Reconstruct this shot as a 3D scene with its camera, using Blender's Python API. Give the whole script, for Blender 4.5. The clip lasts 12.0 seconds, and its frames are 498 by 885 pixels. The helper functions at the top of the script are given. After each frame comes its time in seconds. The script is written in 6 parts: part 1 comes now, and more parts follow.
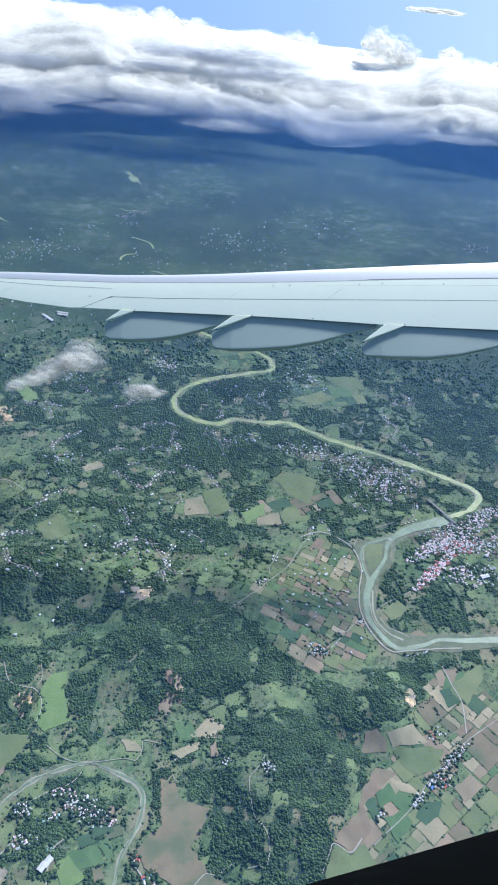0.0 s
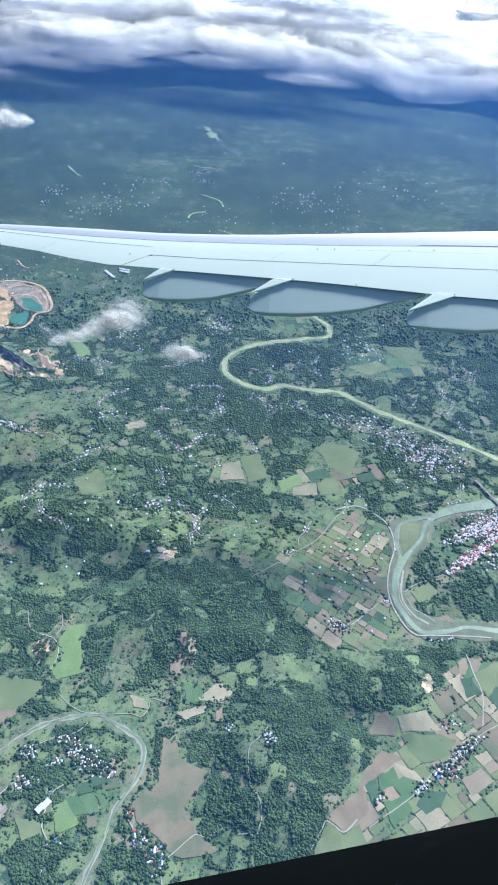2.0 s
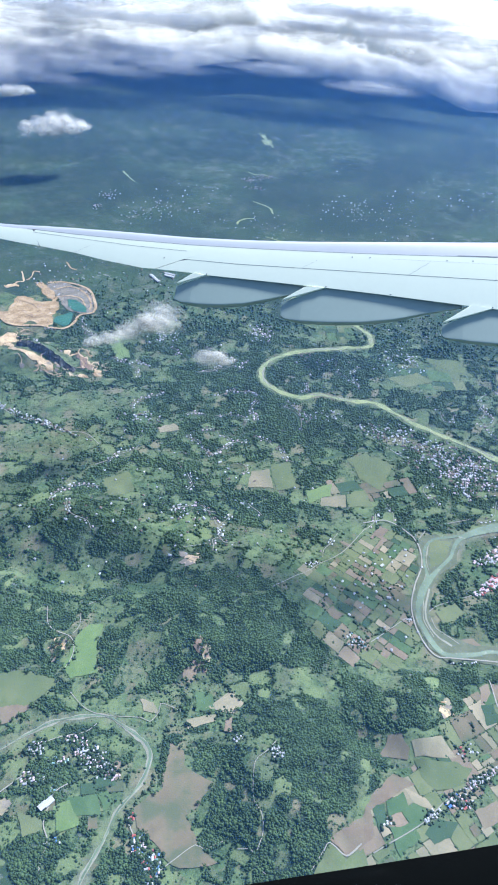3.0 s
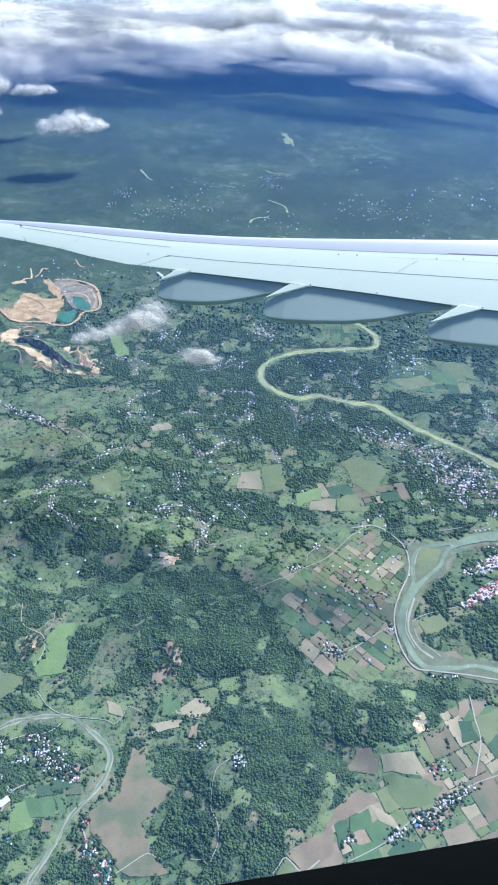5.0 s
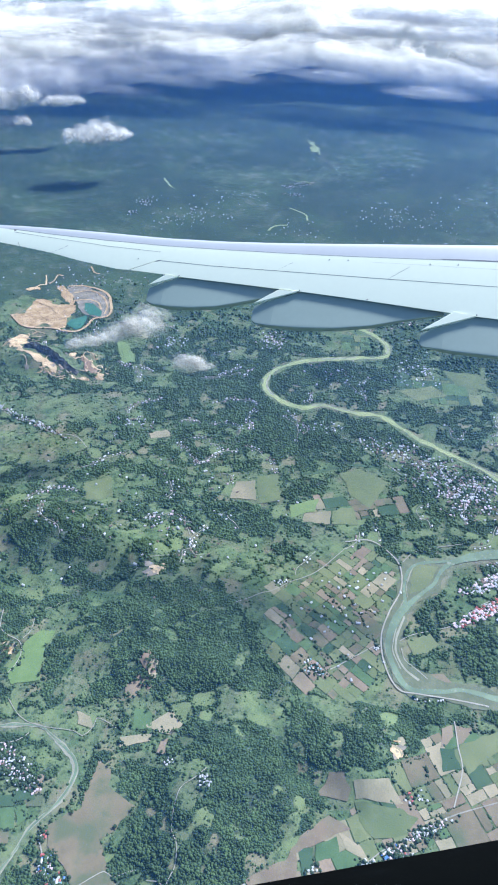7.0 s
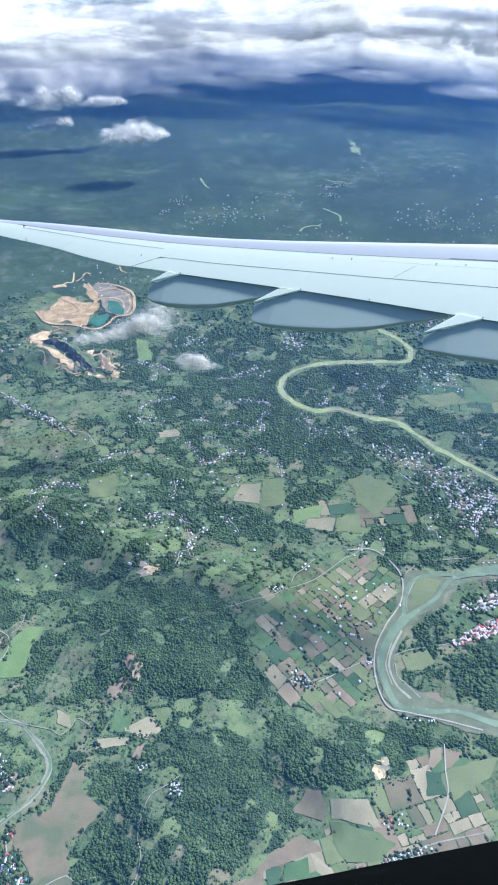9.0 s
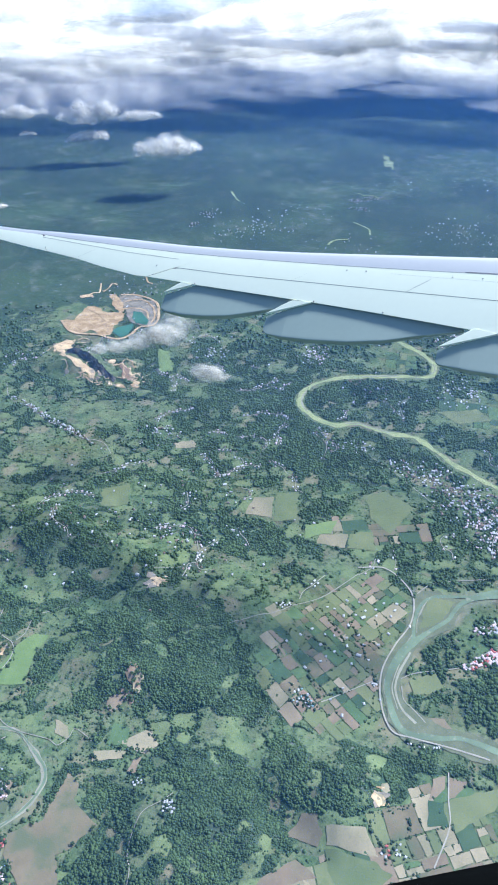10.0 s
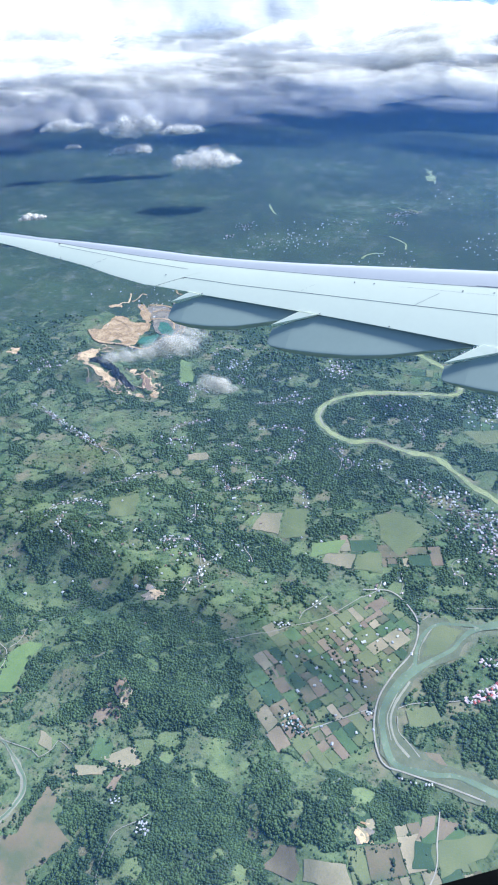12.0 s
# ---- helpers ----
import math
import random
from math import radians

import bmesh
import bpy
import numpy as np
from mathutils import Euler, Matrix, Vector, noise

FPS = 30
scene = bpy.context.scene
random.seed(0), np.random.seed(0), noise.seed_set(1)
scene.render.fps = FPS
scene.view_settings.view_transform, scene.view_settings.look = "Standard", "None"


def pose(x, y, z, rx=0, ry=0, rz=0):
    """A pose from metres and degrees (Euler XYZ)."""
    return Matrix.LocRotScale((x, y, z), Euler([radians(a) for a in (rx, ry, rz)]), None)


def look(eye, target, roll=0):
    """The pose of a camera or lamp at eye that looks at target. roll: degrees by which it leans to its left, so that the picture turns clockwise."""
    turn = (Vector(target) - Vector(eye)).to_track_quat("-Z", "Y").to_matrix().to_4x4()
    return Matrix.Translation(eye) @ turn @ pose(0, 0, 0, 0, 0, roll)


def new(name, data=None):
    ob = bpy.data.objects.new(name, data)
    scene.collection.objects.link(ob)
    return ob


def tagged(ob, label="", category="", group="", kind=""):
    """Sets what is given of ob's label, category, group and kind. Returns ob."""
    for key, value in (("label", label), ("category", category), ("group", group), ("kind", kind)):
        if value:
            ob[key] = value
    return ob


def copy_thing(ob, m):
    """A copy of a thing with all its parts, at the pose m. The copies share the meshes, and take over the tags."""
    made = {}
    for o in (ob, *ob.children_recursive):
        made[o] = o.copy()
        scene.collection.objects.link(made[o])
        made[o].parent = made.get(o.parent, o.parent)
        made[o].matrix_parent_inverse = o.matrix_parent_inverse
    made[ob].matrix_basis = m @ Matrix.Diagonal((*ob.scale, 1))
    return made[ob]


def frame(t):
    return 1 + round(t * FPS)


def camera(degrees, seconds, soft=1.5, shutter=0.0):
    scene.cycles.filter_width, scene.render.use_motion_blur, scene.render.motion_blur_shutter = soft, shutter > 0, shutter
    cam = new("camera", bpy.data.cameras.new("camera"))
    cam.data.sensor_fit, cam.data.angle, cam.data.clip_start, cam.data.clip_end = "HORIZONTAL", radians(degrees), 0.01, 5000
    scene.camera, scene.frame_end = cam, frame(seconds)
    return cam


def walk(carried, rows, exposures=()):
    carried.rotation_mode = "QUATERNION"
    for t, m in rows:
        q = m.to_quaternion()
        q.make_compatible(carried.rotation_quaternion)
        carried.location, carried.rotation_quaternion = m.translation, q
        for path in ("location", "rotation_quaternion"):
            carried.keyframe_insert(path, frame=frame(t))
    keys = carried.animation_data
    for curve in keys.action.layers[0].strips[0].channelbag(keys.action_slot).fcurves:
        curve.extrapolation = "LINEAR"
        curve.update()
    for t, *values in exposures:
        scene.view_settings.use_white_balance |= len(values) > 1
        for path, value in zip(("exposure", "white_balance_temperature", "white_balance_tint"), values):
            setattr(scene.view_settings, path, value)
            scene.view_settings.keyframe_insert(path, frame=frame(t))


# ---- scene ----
from mathutils import geometry

cam = camera(39.04, 12.0, soft=1.9)
METRES, EYE, TILT, LEAN, TURN = 400.0, 733.9, -36.92, -5.72, 0.0
ROWS = [
    (0.0, 0.0000, 0.0000, 0.0000, 0.00, 0.00, -0.00),
    (0.5, 0.0401, 0.0113, 0.0041, 2.77, 0.53, -1.28),
    (1.0, 0.0804, 0.0242, 0.0081, 4.10, -1.00, -1.56),
    (1.5, 0.1209, 0.0385, 0.0119, 6.03, -3.23, -2.31),
    (2.0, 0.1615, 0.0543, 0.0155, 6.83, -3.16, -3.25),
    (2.5, 0.2021, 0.0713, 0.0191, 9.81, -3.07, -4.92),
    (3.0, 0.2426, 0.0896, 0.0225, 11.26, -2.92, -5.46),
    (3.5, 0.2828, 0.1089, 0.0259, 11.73, -3.03, -5.55),
    (4.0, 0.3228, 0.1294, 0.0293, 12.61, -3.05, -5.85),
    (4.5, 0.3623, 0.1507, 0.0327, 13.46, -3.10, -6.16),
    (5.0, 0.4014, 0.1730, 0.0361, 14.29, -3.14, -6.45),
    (5.5, 0.4399, 0.1960, 0.0396, 15.11, -3.16, -6.72),
    (6.0, 0.4777, 0.2197, 0.0431, 16.08, -3.00, -6.97),
    (6.5, 0.5148, 0.2440, 0.0468, 16.96, -2.79, -7.22),
    (7.0, 0.5510, 0.2688, 0.0506, 17.77, -2.75, -7.40),
    (7.5, 0.5862, 0.2940, 0.0545, 18.82, -2.82, -7.78),
    (8.0, 0.6204, 0.3196, 0.0586, 19.86, -2.95, -8.15),
    (8.5, 0.6534, 0.3454, 0.0630, 20.91, -3.08, -8.53),
    (9.0, 0.6852, 0.3713, 0.0675, 22.02, -3.11, -8.93),
    (9.5, 0.7157, 0.3974, 0.0724, 23.60, -3.08, -9.71),
    (10.0, 0.7447, 0.4234, 0.0775, 25.01, -2.54, -10.20),
    (10.5, 0.7722, 0.4494, 0.0829, 26.14, -2.88, -10.42),
    (11.0, 0.7981, 0.4751, 0.0887, 27.05, -2.46, -10.95),
    (11.5, 0.8223, 0.5006, 0.0949, 28.12, -2.34, -11.46),
    (12.0, 0.8446, 0.5257, 0.1014, 29.15, -2.21, -11.87),
]
BASE = pose(0, 0, EYE, TILT, LEAN, TURN)
walk(cam, [(t, BASE @ pose(METRES * x, METRES * y, METRES * z, 90 + pitch, roll, yaw)) for t, x, y, z, yaw, pitch, roll in ROWS],
     exposures=[(0.0, 0.42, 5650, 9), (2.0, 0.75, 5600, 9), (6.0, 0.73, 5600, 9), (12.0, 0.71, 5600, 9)])

# ---- light ----
SUN_ELEVATION, SUN_AZIMUTH = 46.0, 37.0  # azimuth: degrees clockwise from +y
scene.cycles.transparent_max_bounces = 160

world = bpy.data.worlds.new("sky")
scene.world = world
world.use_nodes = True
wt = world.node_tree
wt.nodes.clear()
w_out = wt.nodes.new("ShaderNodeOutputWorld")
w_bg = wt.nodes.new("ShaderNodeBackground")
w_sky = wt.nodes.new("ShaderNodeTexSky")
w_sky.sky_type = "NISHITA"
w_sky.sun_disc = False
w_sky.sun_elevation = radians(SUN_ELEVATION)
w_sky.sun_rotation = radians(SUN_AZIMUTH)
w_sky.altitude = 200
w_sky.dust_density = 0.4
w_sky.ozone_density = 0.0
w_tc = wt.nodes.new("ShaderNodeTexCoord")
w_sep = wt.nodes.new("ShaderNodeSeparateXYZ")
w_max = wt.nodes.new("ShaderNodeMath")
w_max.operation = "MAXIMUM"
w_max.inputs[1].default_value = 0.5
w_com = wt.nodes.new("ShaderNodeCombineXYZ")
wt.links.new(w_tc.outputs["Generated"], w_sep.inputs[0])
wt.links.new(w_sep.outputs[0], w_com.inputs[0])
wt.links.new(w_sep.outputs[1], w_com.inputs[1])
wt.links.new(w_sep.outputs[2], w_max.inputs[0])
wt.links.new(w_max.outputs[0], w_com.inputs[2])
wt.links.new(w_com.outputs[0], w_sky.inputs[0])
wt.links.new(w_sky.outputs[0], w_bg.inputs[0])
wt.links.new(w_bg.outputs[0], w_out.inputs[0])
w_bg.inputs[1].default_value = 0.13

sun = new("sun", bpy.data.lights.new("sun", "SUN"))
sun.data.energy = 5.0
sun.data.angle = radians(9)
sun.data.color = (1.0, 0.96, 0.9)
se, sa = radians(SUN_ELEVATION), radians(SUN_AZIMUTH)
SUN_DIR = Vector((math.cos(se) * math.sin(sa), math.cos(se) * math.cos(sa), math.sin(se)))
sun.matrix_world = look((0, 0, 2000), Vector((0, 0, 2000)) - SUN_DIR)


# ---- numeric noise for the relief and the land cover ----
def hash2(ix, iy, seed):
    h = (ix.astype(np.int64) * 374761393 + iy.astype(np.int64) * 668265263 + seed * 974711) & 0x7FFFFFFF
    h = ((h ^ (h >> 13)) * 1274126177) & 0x7FFFFFFF
    h = ((h ^ (h >> 16)) * 97531) & 0x7FFFFFFF
    return (h % 100003) / 100003.0


def value_noise(x, y, seed=0):
    ix, iy = np.floor(x), np.floor(y)
    fx, fy = x - ix, y - iy
    fx, fy = fx * fx * (3 - 2 * fx), fy * fy * (3 - 2 * fy)
    a, b = hash2(ix, iy, seed), hash2(ix + 1, iy, seed)
    c, d = hash2(ix, iy + 1, seed), hash2(ix + 1, iy + 1, seed)
    return (a * (1 - fx) + b * fx) * (1 - fy) + (c * (1 - fx) + d * fx) * fy


def fbm(x, y, size, seed=0, octaves=4):
    x, y = np.asarray(x, float) / size, np.asarray(y, float) / size
    total, amp, norm = 0.0, 1.0, 0.0
    for o in range(octaves):
        total = total + amp * value_noise(x * 2 ** o + 17.3 * o, y * 2 ** o - 9.1 * o, seed + o)
        norm += amp
        amp *= 0.5
    return total / norm


def smooth(a, b, v):
    u = np.clip((v - a) / (b - a), 0, 1)
    return u * u * (3 - 2 * u)


def bumps(x, y, ellipses, soft=0.45):
    """The largest of the soft ellipses (centre, two half axes) at each place."""
    best = np.zeros_like(x)
    wob = (fbm(x, y, 40, 31) - 0.5) * 0.9
    for cx, cy, ax, ay, bx, by in ellipses:
        det = ax * by - ay * bx
        u = ((x - cx) * by - (y - cy) * bx) / det
        v = (ax * (y - cy) - ay * (x - cx)) / det
        best = np.maximum(best, 1 - smooth(1 - soft, 1 + soft, np.sqrt(u * u + v * v) + wob))
    return best


# ---- the lie of the land ----
RIVER = [(-190, 1475), (-119, 1423), (-38, 1370), (12, 1340), (65, 1313), (105, 1289), (122, 1260), (116, 1230), (72, 1211), (18, 1188),
         (-33, 1158), (-60, 1119), (-65, 1080), (-48, 1050), (-14, 1032), (21, 1030), (42, 1047), (72, 1047), (109, 1045), (141, 1051),
         (174, 1036), (207, 1014), (255, 994), (312, 972), (367, 946), (421, 919), (453, 896), (455, 872), (432, 845), (389, 823), (350, 803), (335, 793)]
RIVER_LOW = [(395, 825), (347, 800), (314, 779), (290, 764), (280, 740), (275, 724), (257, 697), (244, 669), (236, 645), (236, 621), (242, 598), (253, 577), (268, 567), (292, 570), (312, 578), (333, 583), (361, 585), (420, 592), (500, 620)]
BRANCH = [(284, 762), (265, 756), (244, 747), (240, 730), (244, 703), (248, 680)]
CREEK = [(-290, 255), (-217, 310), (-190, 332), (-169, 353), (-146, 373), (-101, 390), (-66, 382), (-41, 369), (-36, 340), (-49, 303), (-55, 272), (-60, 241), (-62, 209), (-60, 150)]
OXBOW = [(60, 868), (78, 877), (108, 901), (140, 917), (183, 921), (219, 906), (238, 875), (234, 850)]

WOODS = [(-125, 1014, 101, 36, -28, 78), (77, 1140, 72, 26, -10, 49), (-205, 629, 64, 22, -13, 23), (-93, 735, 68, 24, -11, 26), (-125, 318, 24, 7, -6, 12), (-70, 352, 22, 6, -5, 10)]
BIG_WOOD = [(10, 379), (9, 360), (40, 356), (43, 322), (28, 313), (35, 289), (60, 297), (82, 300), (101, 261), (147, 271), (159, 318), (166, 330), (184, 368), (210, 409), (191, 430), (151, 460), (143, 472), (93, 456), (50, 448), (33, 410), (2, 396)]
RIDGE_WOOD = [(137, 519), (155, 475), (183, 447), (227, 442), (257, 452), (260, 466), (238, 481), (223, 521), (203, 532), (169, 531), (141, 539)]
HILL_WOOD = [(-54, 557), (-67, 527), (-42, 492), (-2, 495), (29, 480), (66, 497), (94, 489), (139, 500), (128, 536), (95, 569), (62, 596), (19, 622), (-33, 618), (-62, 582)]
GROVES_A = [[(-124, 534), (-59, 573), (-43, 517), (-104, 509), (-132, 506)],
            [(-140, 475), (-118, 497), (-98, 462), (-120, 438)],
            [(-67, 494), (-47, 507), (-31, 453), (-43, 450)],
            [(-268, 442), (-185, 444), (-172, 425), (-141, 407), (-152, 401), (-194, 419), (-250, 408)],
            [(-315, 515), (-223, 521), (-206, 482), (-202, 459), (-275, 440)]]
GROVES_B = [[(-217, 532), (-183, 532), (-170, 500), (-185, 480), (-203, 492)],
            [(-35, 456), (-12, 433), (-10, 399), (-15, 360), (-17, 336), (-27, 336), (-26, 395)],
            [(-146, 245), (-115, 253), (-89, 216), (-126, 207)],
            [(-56, 267), (-32, 278), (-4, 236), (-53, 224)],
            [(266, 540), (308, 543), (314, 508), (288, 473), (269, 476), (263, 509)]]
GROVES_C = [[(274, 645), (349, 678), (369, 592), (331, 591), (306, 618), (289, 616)],
            [(238, 638), (272, 672), (284, 651), (257, 621)],
            [(-53, 768), (26, 784), (56, 742), (9, 706), (-27, 710)],
            [(29, 848), (64, 866), (98, 846), (93, 819), (54, 805)],
            [(-85, 888), (35, 996), (120, 964), (128, 919), (90, 907), (69, 875), (25, 894), (-45, 886)],
            [(145, 491), (163, 542), (197, 525), (223, 520), (240, 536), (238, 485), (232, 448), (201, 442), (163, 469)]]
FARM_CLEAR = [(61, 615), (87, 666), (154, 750), (232, 733), (232, 655), (231, 599), (256, 557), (278, 561), (223, 520), (187, 520), (126, 536), (94, 557)]
LOWER_FARM = [(160, 300), (191, 369), (226, 408), (204, 426), (238, 455), (260, 449), (276, 490), (307, 536), (400, 560), (400, 400), (300, 320), (240, 270), (170, 262)]
GLADES = [[(-136, 395), (-50, 430), (-7, 394), (-40, 379), (-86, 384), (-129, 379)],
          [(59, 403), (90, 405), (98, 376), (82, 354), (70, 369)],
          [(-108, 499), (-69, 510), (-53, 459), (-94, 441)],
          [(157, 520), (203, 524), (225, 492), (186, 490)],
          [(80, 348), (93, 340), (97, 309), (87, 317)],
          [(66, 497), (140, 496), (140, 471), (86, 461)]]
WOOD_OUTLINES = [BIG_WOOD, RIDGE_WOOD, HILL_WOOD, *GROVES_A, *GROVES_B, *GROVES_C]
CLEAR = [(-146, 465, 21, 7, -23, 40), (-192, 738, 39, 13, -13, 27), (-336, 795, 66, 23, -18, 30), (-15, 435, 46, 16, -11, 24), (-17, 324, 31, 10, -22, 42),
         (149, 869, 48, 17, -8, 42), (4, 812, 43, 15, -10, 32), (155, 634, 73, 25, -21, 92), (287, 448, 59, 20, -4, 34), (225, 362, 65, 22, -5, 24),
         (234, 1159, 76, 27, -5, 44), (18, 705, 43, 15, -8, 24), (51, 1263, 41, 15, -9, 45), (-565, 1142, 73, 27, -36, 59), (-479, 999, 57, 21, -30, 49), (-354, 898, 97, 35, -17, 31)]
HILLS = [(5, 570, 110, 30, -30, 80), (212, 478, 60, 14, -6, 40), (128, 372, 60, 16, -21, 75), (-230, 640, 120, 30, -30, 60), (-330, 480, 70, 20, -30, 70), (-480, 1010, 80, 20, -20, 40)]


def bezier_line(points, step=6.0):
    """A smooth line through the points, as an array of places about a step apart."""
    p = np.array(points, float)
    q = np.vstack([2 * p[0] - p[1], p, 2 * p[-1] - p[-2]])
    out = []
    for i in range(1, len(q) - 2):
        n = max(2, int(np.linalg.norm(q[i + 1] - q[i]) / step))
        u = np.linspace(0, 1, n, endpoint=False)[:, None]
        out.append(0.5 * (2 * q[i] + (q[i + 1] - q[i - 1]) * u + (2 * q[i - 1] - 5 * q[i] + 4 * q[i + 1] - q[i + 2]) * u ** 2
                          + (3 * q[i] - q[i - 1] - 3 * q[i + 1] + q[i + 2]) * u ** 3))
    out.append(p[-1:])
    return np.vstack(out)


WATER_LINES = [(bezier_line(RIVER), 4.6), (bezier_line(RIVER_LOW), 9.0), (bezier_line(BRANCH), 6.0), (bezier_line(CREEK), 3.6)]


def water_distance(x, y):
    best = np.full(x.shape, 1e9)
    for line, half in WATER_LINES:
        lo, hi = line.min(0) - 60, line.max(0) + 60
        near = (x > lo[0]) & (x < hi[0]) & (y > lo[1]) & (y < hi[1])
        if near.any():
            px, py = x[near], y[near]
            d = np.full(px.shape, 1e9)
            for a, b in line[::2]:
                d = np.minimum(d, np.hypot(px - a, py - b))
            best[near] = np.minimum(best[near], d - half)
    return best


def height(x, y):
    """The ground's height: flat by the rivers, low wooded hills, a rising distance."""
    x, y = np.asarray(x, float), np.asarray(y, float)
    h = 9.0 * (fbm(x, y, 150, 3, 4) - 0.5)
    h = h + bumps(x, y, HILLS, 0.6) * (4 + 24 * fbm(x, y, 60, 8, 3))
    far = smooth(1500, 3600, np.hypot(x, y))
    h = h + far * (fbm(x, y, 700, 12, 5) - 0.3) * 40
    flat = smooth(5, 60, water_distance(x, y))
    return h * (0.04 + 0.96 * flat)


def inside(x, y, poly):
    hit = np.zeros(x.shape, bool)
    p = np.array(poly, float)
    lo, hi = p.min(0), p.max(0)
    box = (x >= lo[0]) & (x <= hi[0]) & (y >= lo[1]) & (y <= hi[1])
    if not box.any():
        return hit
    bx, by, got = x[box], y[box], np.zeros(int(box.sum()), bool)
    for (x0, y0), (x1, y1) in zip(p, np.roll(p, -1, 0)):
        if y0 != y1:
            got ^= ((y0 > by) != (y1 > by)) & (bx < (x1 - x0) * (by - y0) / (y1 - y0) + x0)
    hit[box] = got
    return hit


def outlined(x, y, outlines, wave=24.0):
    """1 inside any of the outlines, whose edges wander a little."""
    wx = x + wave * (fbm(x, y, 22, 101, 3) - 0.5)
    wy = y + wave * (fbm(x, y, 22, 107, 3) - 0.5)
    hit = np.zeros(x.shape, bool)
    for o in outlines:
        hit |= inside(wx, wy, o)
    return hit.astype(float)


def cells(x, y, size, seed):
    """For each place: how far it lies from the edge of its irregular cell, and the cell's own random number."""
    wx = x + 0.5 * size * (fbm(x, y, size * 0.9, seed + 1, 3) - 0.5)
    wy = y + 0.5 * size * (fbm(x, y, size * 0.9, seed + 2, 3) - 0.5)
    ix, iy = np.floor(wx / size), np.floor(wy / size)
    d1, d2, own = np.full(x.shape, 1e9), np.full(x.shape, 1e9), np.zeros(x.shape)
    for i in (-1, 0, 1):
        for j in (-1, 0, 1):
            a, b = ix + i, iy + j
            d = np.hypot(wx - (a + 0.1 + 0.8 * hash2(a, b, seed + 3)) * size, wy - (b + 0.1 + 0.8 * hash2(a, b, seed + 4)) * size)
            near = d < d1
            d2 = np.where(near, d1, np.minimum(d2, d))
            own = np.where(near, hash2(a, b, seed + 5), own)
            d1 = np.where(near, d, d1)
    return (d2 - d1) / 2, own


def wood_cover(x, y):
    """How wooded the land is at each place, 0 to 1."""
    x, y = np.asarray(x, float), np.asarray(y, float)
    far = smooth(1000, 1600, np.hypot(x, y))
    base = 0.32 * fbm(x, y, 95, 41, 4) + 0.68 * fbm(x, y, 23, 47, 4)
    near = 1 - smooth(420, 640, y)
    near = near + 0.9 * smooth(560, 680, y) * (1 - smooth(900, 1050, y))
    base = smooth(0.470 - 0.12 * far + 0.035 * near, 0.515 - 0.12 * far + 0.035 * near, base)
    belt = 1 - smooth(0.006, 0.016, np.abs(fbm(x, y, 120, 43, 3) - 0.5))
    belt = np.maximum(belt, 1 - smooth(0.008, 0.02, np.abs(fbm(x, y, 70, 45, 3) - 0.46)))
    base = np.maximum(base * (1 - 0.35 * smooth(560, 640, y) * (1 - far)), belt * smooth(0.3, 0.45, fbm(x, y, 60, 46, 3)))
    edge, own = cells(x, y, 22.0, 301)
    thick = smooth(0.38, 0.56, fbm(x, y, 34, 48, 3))
    base = np.where(own < 0.14, np.maximum(base, 0.9), np.where(own > 0.42, base * 0.2, base))
    base = np.maximum(base, (1 - smooth(0.9, 2.4, edge)) * thick)
    beyond = smooth(880, 1100, y)
    base = np.maximum(base, beyond * smooth(0.45, 0.53, fbm(x, y, 30, 49, 4)))
    c = np.maximum(np.maximum(base, far * 0.7 + 0.3 * far * base), bumps(x, y, WOODS) * (0.3 + 0.7 * smooth(0.41, 0.48, fbm(x, y, 26, 59, 4))))
    c = c * (1 - 0.9 * bumps(x, y, CLEAR))
    c = np.maximum(c, outlined(x, y, WOOD_OUTLINES) * (0.25 + 0.75 * smooth(0.36, 0.44, fbm(x, y, 20, 53, 3))))
    c = c * (1 - 0.95 * outlined(x, y, [FARM_CLEAR, LOWER_FARM, *GLADES]))
    return c * smooth(2, 8, water_distance(x, y))


# ---- materials ----
def material(name):
    m = bpy.data.materials.new(name)
    m.use_nodes = True
    m.node_tree.nodes.clear()
    return m, m.node_tree


